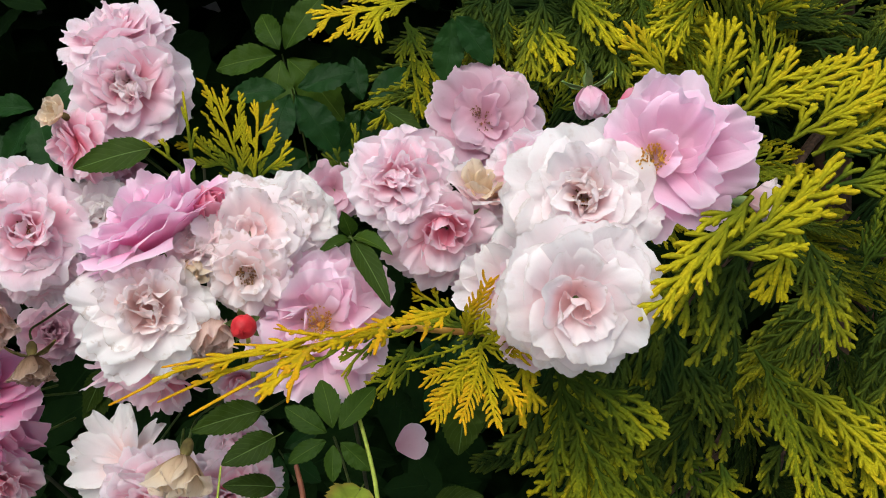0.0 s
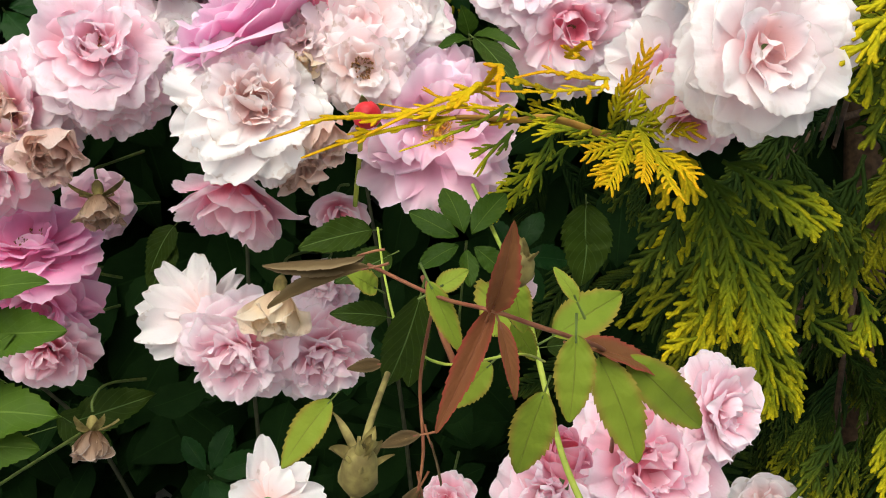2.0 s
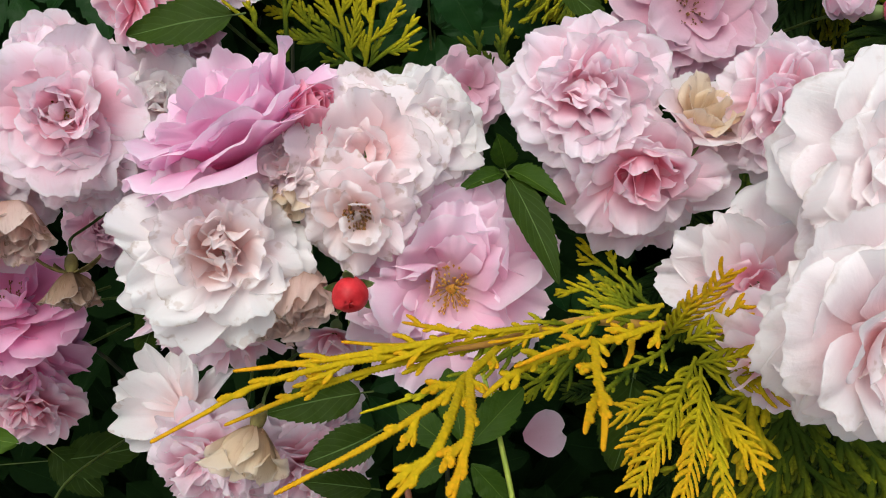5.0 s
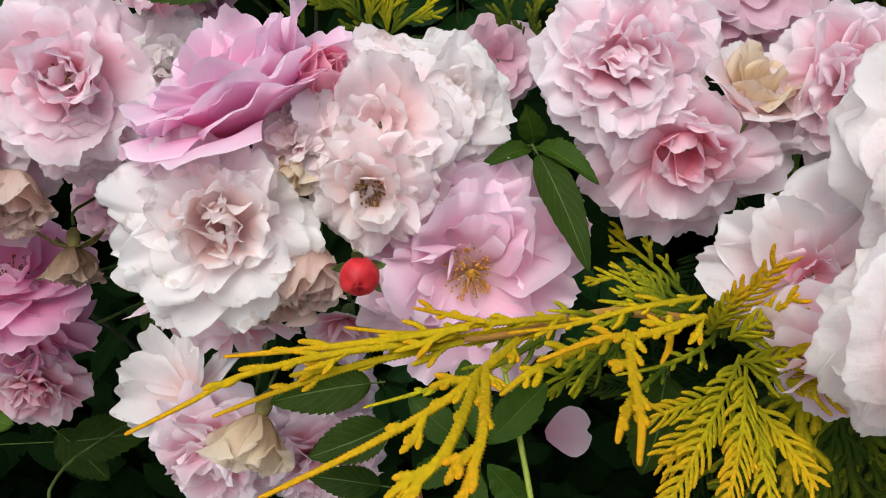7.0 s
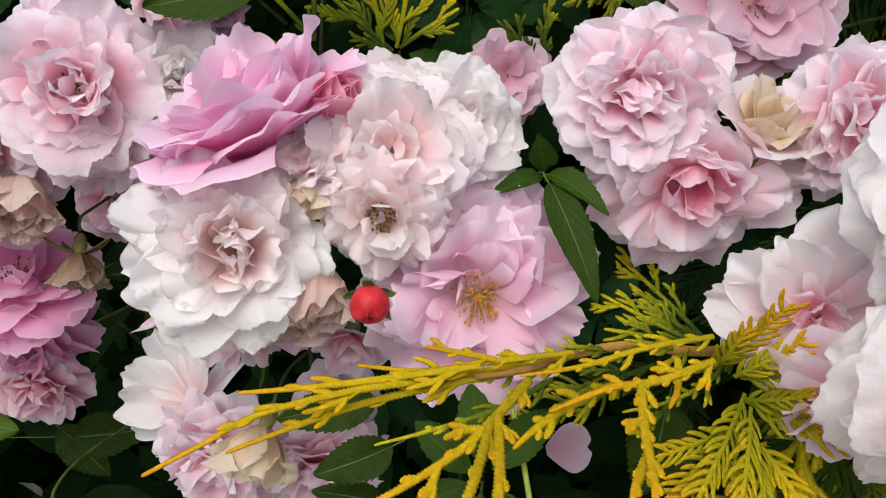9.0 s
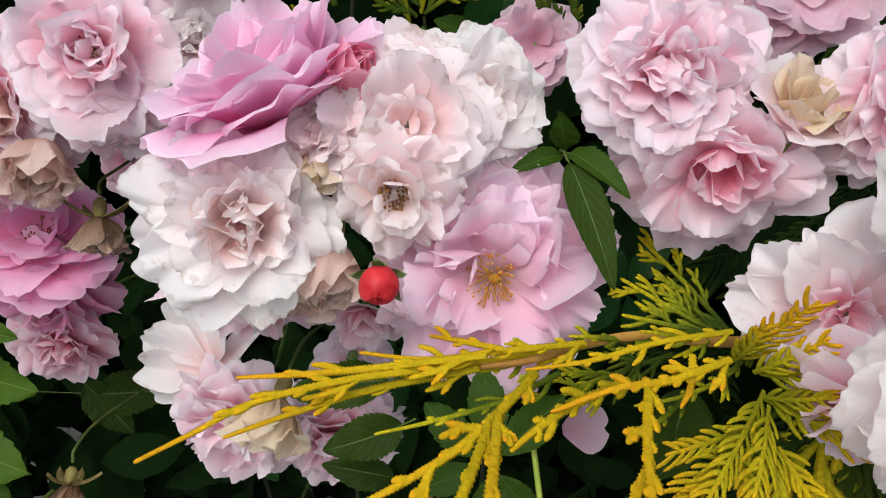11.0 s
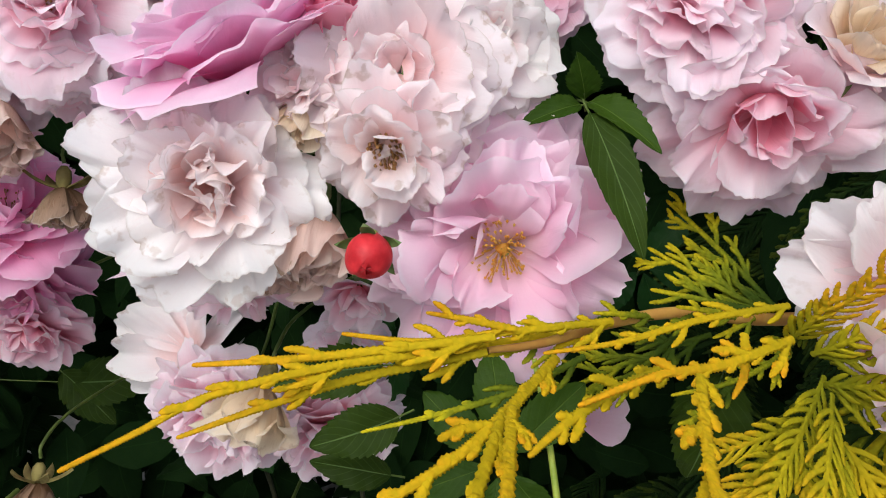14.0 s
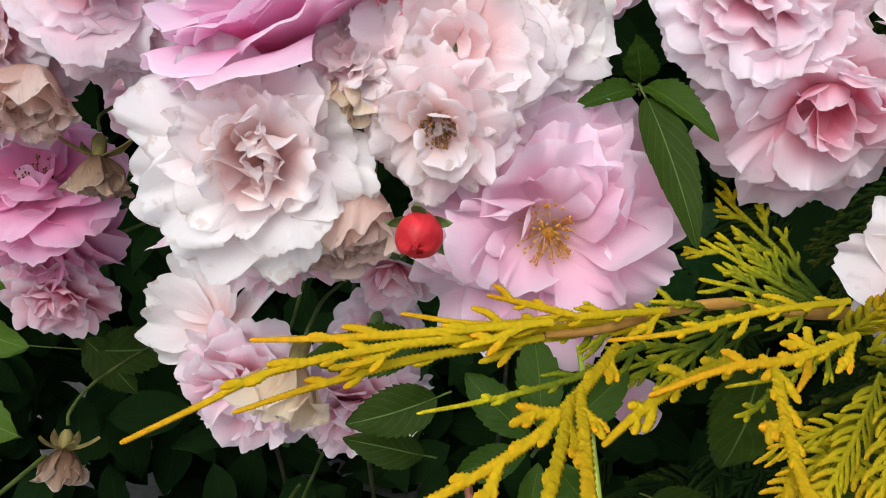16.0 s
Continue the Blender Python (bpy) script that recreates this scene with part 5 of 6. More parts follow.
FLARE_PETALS = [(180, 1.0, 0.8, 0, -12), (205, 1.0, 0.75, 5, -12), (228, 0.96, 0.7, 0, -14), (255, 0.96, 0.7, 5, -12), (280, 1.0, 0.6, -4, -10), (305, 0.78, 0.7, 4, -14), (330, 0.82, 0.7, 0, -14),
                (355, 1.0, 0.6, 6, -12), (15, 0.95, 0.6, 12, -14), (40, 0.78, 0.7, 16, -14), (70, 0.6, 0.8, 20, -14), (100, 0.6, 0.8, 18, -14), (130, 0.74, 0.8, 14, -12), (155, 0.92, 0.8, 8, -12)]
FLARE_HEART = [(170, 0.86, 0.7, 26, -20), (200, 0.82, 0.6, 30, -22), (235, 0.72, 0.5, 28, -24), (262, 0.64, 0.6, 34, -30), (300, 0.58, 0.5, 36, -26), (345, 0.82, 0.5, 26, -14), (10, 0.76, 0.45, 36, -16), (45, 0.58, 0.7, 41, -22),
               (85, 0.5, 0.7, 46, -22), (120, 0.55, 0.7, 40, -18), (148, 0.68, 0.6, 36, -20), (20, 0.56, 0.5, 54, 25), (60, 0.5, 0.45, 58, 40), (200, 0.5, 0.42, 56, 20), (240, 0.45, 0.4, 56, 30), (300, 0.45, 0.4, 56, 35), (150, 0.5, 0.42, 60, 35), (100, 0.4, 0.36, 66, 50), (350, 0.38, 0.34, 66, 50)]
PALE_PETALS = [(150, 1.1, 0.95, 6, -8), (172, 1.2, 0.7, 4, -16), (128, 1.05, 0.85, 28, -14), (100, 0.98, 0.9, 10, -6), (72, 1.35, 1.15, 15, -4), (42, 1.1, 1.0, 8, -6), (10, 1.0, 0.85, 8, -10), (-25, 1.0, 0.8, 2, -10),
               (-60, 1.0, 0.8, 5, -10), (-90, 1.1, 0.8, -3, -8), (-120, 1.0, 0.8, 4, -10), (-150, 1.05, 0.75, 0, -10)]
PALE_HEART = [(60, 0.58, 0.5, 48, 10), (120, 0.45, 0.45, 52, 20), (170, 0.44, 0.42, 50, 0), (210, 0.5, 0.45, 46, -10), (255, 0.45, 0.42, 50, 15), (300, 0.46, 0.4, 46, -10), (340, 0.5, 0.4, 46, -20), (15, 0.52, 0.45, 48, 0), (90, 0.34, 0.3, 62, 50), (230, 0.32, 0.3, 62, 50)]
LOOSE_PETALS = [(97, 0.92, 0.37, 16, -10), (128, 0.95, 0.37, 10, -12), (112, 0.8, 0.37, 2, -6), (70, 0.74, 0.31, 18, -10), (42, 0.78, 0.28, 8, -12), (150, 0.85, 0.44, 20, -16), (172, 0.95, 0.49, 8, -14), (195, 0.95, 0.52, 14, -16), (220, 0.9, 0.52, 4, -14), (-30, 0.62, 0.37, 16, -12), (-80, 0.8, 0.52, 6, -14)]


# ---- roses ----
rose("full", "blush", (-0.1748, 0.4680, 1.3745), 0.0350, (0.1, -1, 0.05), 101, "pale blush double rose with browned centre, above dark leaves", stamens='old', inner='cream', fine=True)
rose("full", "blush", (-0.1926, 0.4900, 1.4091), 0.0363, (-0.3, -0.6, 0.75), 102, "pale pink double rose seen half from the side behind another", fine=True)
rose("stack", "pink", (-0.2045, 0.4550, 1.3416), 0.0239, (-0.55, -0.75, -0.15), 103, "pink and white half-open rose hanging over a leaf")
rose("spent", "straw", (-0.2089, 0.4520, 1.3603), 0.0121, (-0.5, -0.7, 0.3), 104, "withered cream rose petals beside a pale rose")
rose("limp", "mauve", (-0.1888, 0.4900, 1.3284), 0.0199, (0.6, -0.5, -0.5), 105, "shaded pink rose behind a green leaf")
rose("grand", "blush", (-0.2239, 0.4370, 1.2991), 0.0368, (0.12, -0.95, 0.2), 106, "blush pink double rose with cupped middle petals", stamens='old', fine=True)
rose("loose", "blush", (-0.2356, 0.4550, 1.3225), 0.0203, (-0.1, -0.75, 0.65), 107, "broad pale outer petals of a full rose")
rose("full", "white", (-0.1898, 0.4600, 1.3053), 0.0253, (0.45, -0.8, 0.35), 108, "white rose half hidden behind a blush rose")
rose("ruffled", "blush", (-0.2170, 0.4470, 1.2708), 0.0278, (0.2, -0.75, -0.6), 109, "pink ruffled rose below a blush rose", fine=True)
rose("ruffled", "blush", (-0.2760, 0.4500, 1.2690), 0.0390, (-0.1, -0.95, 0.1), 110, "ruffled blush rose with withered brown centre", inner='spent', fine=True)
rose("stack", "pink", (-0.2849, 0.4550, 1.2345), 0.0340, (0, -0.8, -0.6), 111, "pink rose with many narrow petals under a blush rose")
rose("limp", "spent", (-0.2514, 0.4470, 1.2506), 0.0270, (0.35, -0.75, -0.6), 112, "withered cream petals hanging under a pink rose", fine=True)
rose("shell", "rosy", (-0.2796, 0.4800, 1.2030), 0.0382, (0.1, -0.55, 0.82), 113, "bright pink open rose with brown stamens", stamens='old', fine=True)
rose("stack", "rosy", (-0.2770, 0.4800, 1.1620), 0.0370, (0.1, -0.7, -0.5), 114, "bright pink rose of many layered petals in shade")
rose("ruffled", "pink", (-0.2770, 0.4850, 1.1330), 0.0290, (0.2, -0.8, -0.4), 115, "pink rose low on the stem in shade")
rose("full", "mauve", (-0.2703, 0.5600, 1.2127), 0.0239, (0.3, -0.8, 0.2), 116, "dusky pink rose in deep shade")
rose("limp", "dry", (-0.2315, 0.4550, 1.2200), 0.0195, (0.2, -0.45, -0.9), 117, "dried brown rose hanging its petals", sepals=4, fine=True)
rose("full", "white", (-0.1350, 0.3750, 1.2700), 0.0335, (0.12, -0.95, 0.25), 118, "large white rose with creamy pink centre petals", fine=True, inner='heart', keep=0, own=WHITE_PETALS + WHITE_HEART + WHITE_CURLS)
rose("bowl", "hot", (-0.1495, 0.4080, 1.3140), 0.0445, (-0.5, -0.13, 0.85), 119, "bright pink rose turned to the sky, seen from its side", fine=True, depth=0.55)
rose("bud", "bud", (-0.1138, 0.4020, 1.3137), 0.0173, (0.5, -0.5, 0.6), 120, "deep pink half-open rosebud")
rose("broad", "cream", (-0.0945, 0.3960, 1.3030), 0.0310, (0.05, -0.92, 0.3), 121, "pale cream pink ruffled rose past its best", fine=True, inner='cream')
rose("broad", "white", (-0.0727, 0.4150, 1.3091), 0.0264, (0.45, -0.8, 0.35), 122, "white rose with crumpled petals behind a cream rose", fine=True)
rose("ragged", "cream", (-0.0930, 0.3850, 1.2820), 0.0225, (0.1, -0.95, -0.15), 123, "ragged cream pink rose with browned petal foot", fine=True, stamens='old', inner='heart')
rose("limp", "spent", (-0.1119, 0.3920, 1.2559), 0.0251, (0.15, -0.7, -0.75), 124, "withered beige petals hanging under a white rose", fine=True)
rose("shell", "lilac", (-0.0611, 0.3950, 1.2575), 0.0393, (0.0, -0.96, 0.24), 125, "lilac pink open rose with golden stamens", fine=True, stamens='gold', keep=0, own=LILAC_PETALS + LILAC_HEART, wave=1.75)
rose("limp", "spent", (-0.1231, 0.3980, 1.2435), 0.0214, (-0.05, -0.75, -0.7), 126, "pale beige withered petals below a white rose", fine=True)
rose("trumpet", "pink", (-0.1574, 0.4250, 1.2244), 0.0398, (-0.15, -0.6, -0.85), 127, "pink rose hanging face down with flared petals", fine=True)
rose("loose", "blush", (-0.1078, 0.4300, 1.2164), 0.0171, (0.1, -0.8, -0.5), 128, "pale petals of a fading rose in shade")
rose("pom", "blush", (-0.0209, 0.4060, 1.3296), 0.0297, (0.02, -0.93, 0.3), 129, "blush pink full rose with one browned petal tip", fine=True)
rose("flare", "blush", (0.0010, 0.4040, 1.3010), 0.0335, (0.05, -0.95, -0.15), 130, "pink full rose with deeper pink heart facing slightly down", fine=True, inner='pink', keep=0, own=FLARE_PETALS + FLARE_HEART, twist=6.0)
rose("loose", "cream", (0.0201, 0.4120, 1.3224), 0.0212, (0.2, -0.55, 0.75), 131, "spent cream rose with brown dried heart and green sepals", inner='straw', stamens='old', sepals=5, fine=True)
rose("ruffled", "blush", (0.0474, 0.4100, 1.3281), 0.0256, (0.2, -0.88, 0.1), 132, "pale pink rose with drooping layered petals", fine=True)
rose("shell", "mauve", (0.0233, 0.4870, 1.3595), 0.0368, (0, -0.95, 0.25), 133, "mauve pink open rose with brown stamens in shade", stamens='old', fine=True)
rose("shell", "mauve", (-0.0668, 0.5000, 1.3160), 0.0210, (0, -0.8, 0.2), 134, "small mauve rose deep in the bush")
rose("grand", "pearl", (0.0320, 0.3650, 1.2800), 0.0235, (-0.1, -0.95, 0.1), 135, "pale rose with broad outer petals and pink heart", fine=True, inner='blush', keep=0, own=PALE_PETALS + PALE_HEART, twist=6.0, wave=1.2)
rose("grand", "pearl", (0.0582, 0.3370, 1.3249), 0.0348, (-0.02, -0.97, 0.2), 136, "large white rose with curled brown-edged heart", fine=True, inner='heart', stamens='old')
rose("broad", "pearl", (0.0537, 0.3150, 1.2821), 0.0349, (0.02, -0.95, -0.15), 137, "large white rose with blush petal feet", fine=True, inner='cream')
rose("stack", "blush", (0.0383, 0.3520, 1.2586), 0.0246, (-0.1, -0.7, -0.65), 138, "blush rose tucked under white roses")
rose("shell", "clear", (0.0850, 0.3380, 1.3390), 0.0311, (-0.3, -0.92, 0.15), 139, "clear pink open rose with bright yellow stamens", fine=True, stamens='gold', keep=0, own=CLEAR_PETALS, twist=0.0)
rose("bud", "lilac", (0.0870, 0.5000, 1.3710), 0.0205, (0.1, -0.35, -0.95), 141, "pale lilac rose hanging from its green sepals", sepals=5)
rose("bud", "bud", (0.1100, 0.5000, 1.3640), 0.0225, (0.85, -0.4, 0.25), 142, "deep pink rosebud beside a pale rose")
rose("limp", "cream", (0.1432, 0.3750, 1.3195), 0.0168, (0.8, -0.5, 0.1), 143, "withered cream rose beside golden conifer shoots")
rose("pom", "blush", (-0.1632, 0.4400, 1.1423), 0.0341, (-0.05, -0.9, -0.35), 144, "pale pink quartered rose in a drooping cluster", fine=True)
rose("loose", "white", (-0.1850, 0.4520, 1.1630), 0.0375, (-0.15, -0.9, 0.3), 145, "white loose rose with upright petals", keep=0, own=LOOSE_PETALS, twist=6.0)
rose("papery", "straw", (-0.1380, 0.4180, 1.1740), 0.0245, (-0.1, -0.6, -0.75), 146, "papery straw coloured withered rose", fine=True)
rose("pom", "blush", (-0.1205, 0.4520, 1.1388), 0.0317, (0.2, -0.85, -0.4), 147, "blush rose at the end of a drooping cluster", fine=True)
rose("pom", "blush", (-0.1175, 0.4620, 1.1707), 0.0202, (0.2, -0.9, 0.1), 148, "small pale pink rose in a drooping cluster")
rose("pom", "pink", (0.0233, 0.3450, 1.1211), 0.0375, (0.05, -0.95, 0.25), 149, "pink full rose with deep pink heart", inner='pink', fine=True)
rose("pom", "blush", (-0.0202, 0.3450, 1.1077), 0.0260, (-0.3, -0.85, 0.2), 150, "pale pink ruffled rose")
rose("full", "blush", (0.0578, 0.3520, 1.1404), 0.0262, (0.55, -0.8, 0.15), 151, "pale pink rose turned aside to the conifer", fine=True)
rose("bud", "bud", (-0.0184, 0.3120, 1.1368), 0.0192, (-0.15, -0.65, 0.75), 152, "deep pink rosebud half open")
rose("ruffled", "pink", (0.0466, 0.3600, 1.1025), 0.0179, (0.3, -0.8, -0.3), 153, "pink rose under pale roses")
rose("full", "white", (-0.2352, 0.3000, 1.1291), 0.0173, (-0.1, -0.9, 0.3), 154, "white rose low at the bush edge")
rose("loose", "white", (-0.1435, 0.4000, 1.0841), 0.0300, (0.0, -0.85, 0.4), 155, "pale pink loose petals on a low stem", keep=0, own=[(95, 1.0, 0.45, 12, -6), (118, 0.8, 0.4, 18, -10), (45, 0.8, 0.5, 10, -10), (15, 0.9, 0.5, 6, -8), (65, 0.6, 0.5, 24, -10), (150, 0.6, 0.5, 10, -5), (-20, 0.7, 0.6, 4, -8)], twist=0.0)
rose("limp", "straw", (-0.1584, 0.3600, 1.0868), 0.0199, (-0.2, -0.8, 0.2), 156, "withered cream rosebud with green sepals", sepals=5)
rose("ruffled", "pink", (-0.0561, 0.4500, 1.0581), 0.0170, (-0.2, -0.8, 0.2), 157, "pink rose low in the shade")
rose("loose", "cream", (0.1222, 0.4600, 1.0462), 0.0245, (-0.2, -0.8, 0.3), 158, "pale rose in shade behind the conifer")
rose("limp", "dry", (-0.2295, 0.4200, 1.1085), 0.0168, (0.1, -0.5, -0.85), 159, "drooping spent rose with dried brown petals", sepals=5)
rose("limp", "blush", (-0.1181, 0.4500, 1.1794), 0.0148, (0, -0.8, -0.4), 160, "pale pink petals behind green leaves")
rose("ruffled", "cream", (-0.1205, 0.3950, 1.2980), 0.0200, (-0.4, -0.8, 0.3), 330, "small crumpled cream pink rose squeezed between blooms")
rose("limp", "straw", (-0.1195, 0.3920, 1.2860), 0.0130, (0.1, -0.7, -0.6), 331, "straw coloured withered petals beside a cream rose")

# ---- leaves ----
leaf_single((-0.1535, 0.4400, 1.3417), (-0.9423, -0.2454, -0.2277), (0, -0.9, 0.45), 0.0408, 0.0204, "rose", 161, "dark green rose leaf under a pale rose", arch=-0.1)
leaf_single((-0.0906, 0.4000, 1.2122), (-0.8968, -0.4408, -0.0378), (0, -1, 0.5), 0.0340, 0.0170, "rose", 162, "green toothed rose leaflet below the blooms")
leaf_single((-0.0824, 0.3900, 1.2023), (-0.7751, -0.5591, -0.2942), (0, -1, 0.5), 0.0268, 0.0161, "rose", 163, "green toothed rose leaflet below the blooms")
leaf_single((-0.0847, 0.4000, 1.1721), (-0.8757, -0.3917, 0.2825), (0, -1, 0.5), 0.0255, 0.0128, "rose", 164, "green toothed rose leaflet below the blooms")
# this group uses the lit copy, its brightness painted in
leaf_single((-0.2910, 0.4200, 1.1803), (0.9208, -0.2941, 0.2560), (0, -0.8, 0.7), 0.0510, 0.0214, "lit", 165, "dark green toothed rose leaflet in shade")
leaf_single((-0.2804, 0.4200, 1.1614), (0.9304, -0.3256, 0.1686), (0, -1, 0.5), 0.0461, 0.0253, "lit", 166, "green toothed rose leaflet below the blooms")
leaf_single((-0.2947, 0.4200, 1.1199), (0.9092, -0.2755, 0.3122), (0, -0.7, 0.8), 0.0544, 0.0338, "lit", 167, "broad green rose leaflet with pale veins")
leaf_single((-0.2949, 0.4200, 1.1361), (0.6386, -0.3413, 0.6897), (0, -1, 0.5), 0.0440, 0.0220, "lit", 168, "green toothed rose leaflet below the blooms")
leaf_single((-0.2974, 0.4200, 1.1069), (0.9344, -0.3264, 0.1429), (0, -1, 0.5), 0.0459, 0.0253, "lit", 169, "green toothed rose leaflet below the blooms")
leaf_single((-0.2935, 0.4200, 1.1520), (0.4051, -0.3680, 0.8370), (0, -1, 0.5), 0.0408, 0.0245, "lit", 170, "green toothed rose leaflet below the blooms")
leaf_single((-0.1071, 0.3600, 1.1464), (-0.6737, -0.2961, -0.6771), (0, -1, 0.5), 0.0338, 0.0152, "fresh", 171, "yellow-green toothed rose leaflet with fine brown rim")
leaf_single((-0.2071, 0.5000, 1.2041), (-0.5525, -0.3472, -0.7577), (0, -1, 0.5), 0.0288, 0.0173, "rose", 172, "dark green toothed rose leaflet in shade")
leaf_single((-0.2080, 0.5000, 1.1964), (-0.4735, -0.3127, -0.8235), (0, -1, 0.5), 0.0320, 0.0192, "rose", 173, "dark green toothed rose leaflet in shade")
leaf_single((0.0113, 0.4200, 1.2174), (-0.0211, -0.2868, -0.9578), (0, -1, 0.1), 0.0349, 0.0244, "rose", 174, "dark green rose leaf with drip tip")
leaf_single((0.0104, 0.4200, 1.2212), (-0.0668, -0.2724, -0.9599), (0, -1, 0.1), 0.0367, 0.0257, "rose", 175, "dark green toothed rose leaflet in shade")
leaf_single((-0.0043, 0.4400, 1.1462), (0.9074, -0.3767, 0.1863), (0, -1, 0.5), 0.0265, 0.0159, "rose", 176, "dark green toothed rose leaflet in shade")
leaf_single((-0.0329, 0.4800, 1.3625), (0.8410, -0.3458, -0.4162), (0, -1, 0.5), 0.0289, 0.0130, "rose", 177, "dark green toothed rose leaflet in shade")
leaf_single((-0.0364, 0.3500, 1.1937), (-0.2034, -0.9790, -0.0121), (0, -1, 0.5), 0.0409, 0.0245, "fresh", 178, "fresh green rose leaflet")
leaf_single((-0.2854, 0.5300, 1.0792), (0.9327, -0.1815, 0.3115), (0, -1, 0.5), 0.0551, 0.0275, "rose", 179, "dark green toothed rose leaflet in shade", stalk=0.1)
leaf_single((-0.2920, 0.5300, 1.0840), (0.8647, -0.2558, -0.4322), (0, -1, 0.5), 0.0391, 0.0235, "rose", 180, "dark green toothed rose leaflet in shade", stalk=0.1)
leaf_single((-0.1285, 0.4000, 1.2441), (-0.8939, -0.4425, 0.0714), (0, -0.9, 0.3), 0.0339, 0.0169, "rose", 181, "dark green rose leaflet under a white rose", arch=-0.25)
leaf_single((-0.0344, 0.2500, 1.1997), (0.8501, 0.4116, 0.3285), (0, -0.8, 0.6), 0.0292, 0.0140, "fresh", 182, "young green rose leaflet with reddish rim", arch=-0.15)
leaf_single((-0.0350, 0.2140, 1.2091), (-0.0513, -0.1930, -0.9799), (0, -1, 0.2), 0.0207, 0.0104, "fresh", 183, "young green rose leaflet with reddish rim")
leaf_single((-0.0225, 0.2450, 1.1950), (0.4279, -0.1541, -0.8906), (0, -1, 0.1), 0.0324, 0.0136, "fresh", 184, "young green rose leaflet with reddish rim")
leaf_single((-0.0132, 0.2500, 1.1936), (0.7010, 0.1247, -0.7022), (0, -1, 0.3), 0.0401, 0.0140, "fresh", 185, "young green rose leaflet with reddish rim")
leaf_single((-0.0287, 0.2400, 1.2001), (0.8830, 0.3781, -0.2782), (0.2, -0.6, 0.8), 0.0397, 0.0099, "young", 186, "young dark red rose leaflet", arch=-0.15)
leaf_single((-0.0363, 0.2500, 1.1838), (-0.3472, 0.0000, -0.9378), (0, -1, 0.2), 0.0269, 0.0134, "fresh", 187, "young green rose leaflet with reddish rim")
leaf_single((-0.0707, 0.2500, 1.2117), (-0.2446, 0.2696, -0.9314), (0, -1, 0.2), 0.0371, 0.0130, "rose", 188, "green toothed rose leaflet below the blooms")
leaf_single((-0.0690, 0.2200, 1.2210), (0.4068, -0.2697, -0.8728), (0, -1, 0.2), 0.0185, 0.0059, "fresh", 189, "young green rose leaflet with reddish rim")
leaf_single((-0.0673, 0.2200, 1.2192), (0.8753, 0.0000, 0.4837), (0, -1, 0.5), 0.0088, 0.0053, "fresh", 190, "young green rose leaflet with reddish rim")
leaf_single((-0.0547, 0.2100, 1.2169), (-0.3977, -0.3272, -0.8572), (-0.3, -1, 0.1), 0.0306, 0.0061, "young", 191, "young dark red rose leaflet", fold=0.8)
leaf_single((-0.0555, 0.2050, 1.2171), (0.1978, -0.6555, 0.7288), (0.2, -1, 0.2), 0.0229, 0.0069, "young", 192, "rust red young rose leaflet", fold=0.7)
leaf_single((-0.0539, 0.2050, 1.2146), (0.2827, -0.2874, -0.9151), (0.2, -1, 0.1), 0.0174, 0.0038, "young", 193, "young dark red rose leaflet", fold=0.7)
leaf_single((-0.0494, 0.2700, 1.1866), (-0.7018, 0.0000, -0.7124), (0, -1, 0.5), 0.0193, 0.0106, "fresh", 194, "young green rose leaflet with reddish rim")
leaf_single((-0.0432, 0.2700, 1.1992), (0.5435, 0.0000, -0.8394), (0, -1, 0.5), 0.0152, 0.0076, "fresh", 195, "young green rose leaflet with reddish rim")
leaf_single((-0.0846, 0.3000, 1.2043), (-0.5445, -0.7077, 0.4501), (0, -1, 0.5), 0.0141, 0.0085, "fresh", 196, "young green rose leaflet with reddish rim")
leaf_single((-0.0446, 0.2600, 1.2155), (0.1603, 0.0000, -0.9871), (0, -1, 0.5), 0.0184, 0.0092, "fresh", 197, "young green rose leaflet with reddish rim")
leaf_single((-0.0719, 0.2700, 1.1952), (-0.1365, 0.0000, -0.9906), (0, -1, 0.5), 0.0171, 0.0086, "rose", 198, "green toothed rose leaflet below the blooms")
leaf_single((-0.0316, 0.2300, 1.2135), (-0.4441, 0.0000, 0.8960), (0, -1, 0.5), 0.0101, 0.0040, "fresh", 199, "young green rose leaflet with reddish rim")
leaf_single((-0.0835, 0.2300, 1.2229), (-0.9503, 0.1666, -0.2630), (0.1, -0.8, 0.6), 0.0320, 0.0048, "dead", 200, "folded dead brown rose leaflet", fold=1.7, arch=-0.3, tooth=0.05)
leaf_single((-0.0845, 0.2310, 1.2260), (-0.9828, 0.0, -0.1600), (-0.2, -0.5, -0.8), 0.0260, 0.0042, "dead", 201, "folded dead brown rose leaflet", fold=1.8, arch=-0.1, tooth=0.05)
leaf_single((-0.0715, 0.2500, 1.1568), (-0.4808, 0.0000, -0.8768), (-0.4, -1, 0.1), 0.0212, 0.0059, "dead", 202, "curled dead brown rose leaflet", curl=1.4)
leaf_single((-0.0715, 0.2500, 1.1558), (-0.1104, 0.0000, -0.9939), (0.4, -1, 0.1), 0.0209, 0.0046, "dead", 203, "curled dead brown rose leaflet", curl=1.4)
leaf_single((-0.0711, 0.2500, 1.1562), (0.1454, 0.0000, -0.9894), (0.8, -1, 0.1), 0.0172, 0.0034, "dead", 204, "curled dead brown rose leaflet", curl=1.4)
leaf_single((-0.0684, 0.2500, 1.1701), (0.2512, 0.0000, -0.9679), (0.8, -1, 0.1), 0.0148, 0.0033, "dead", 205, "curled dead brown rose leaflet", curl=1.4)
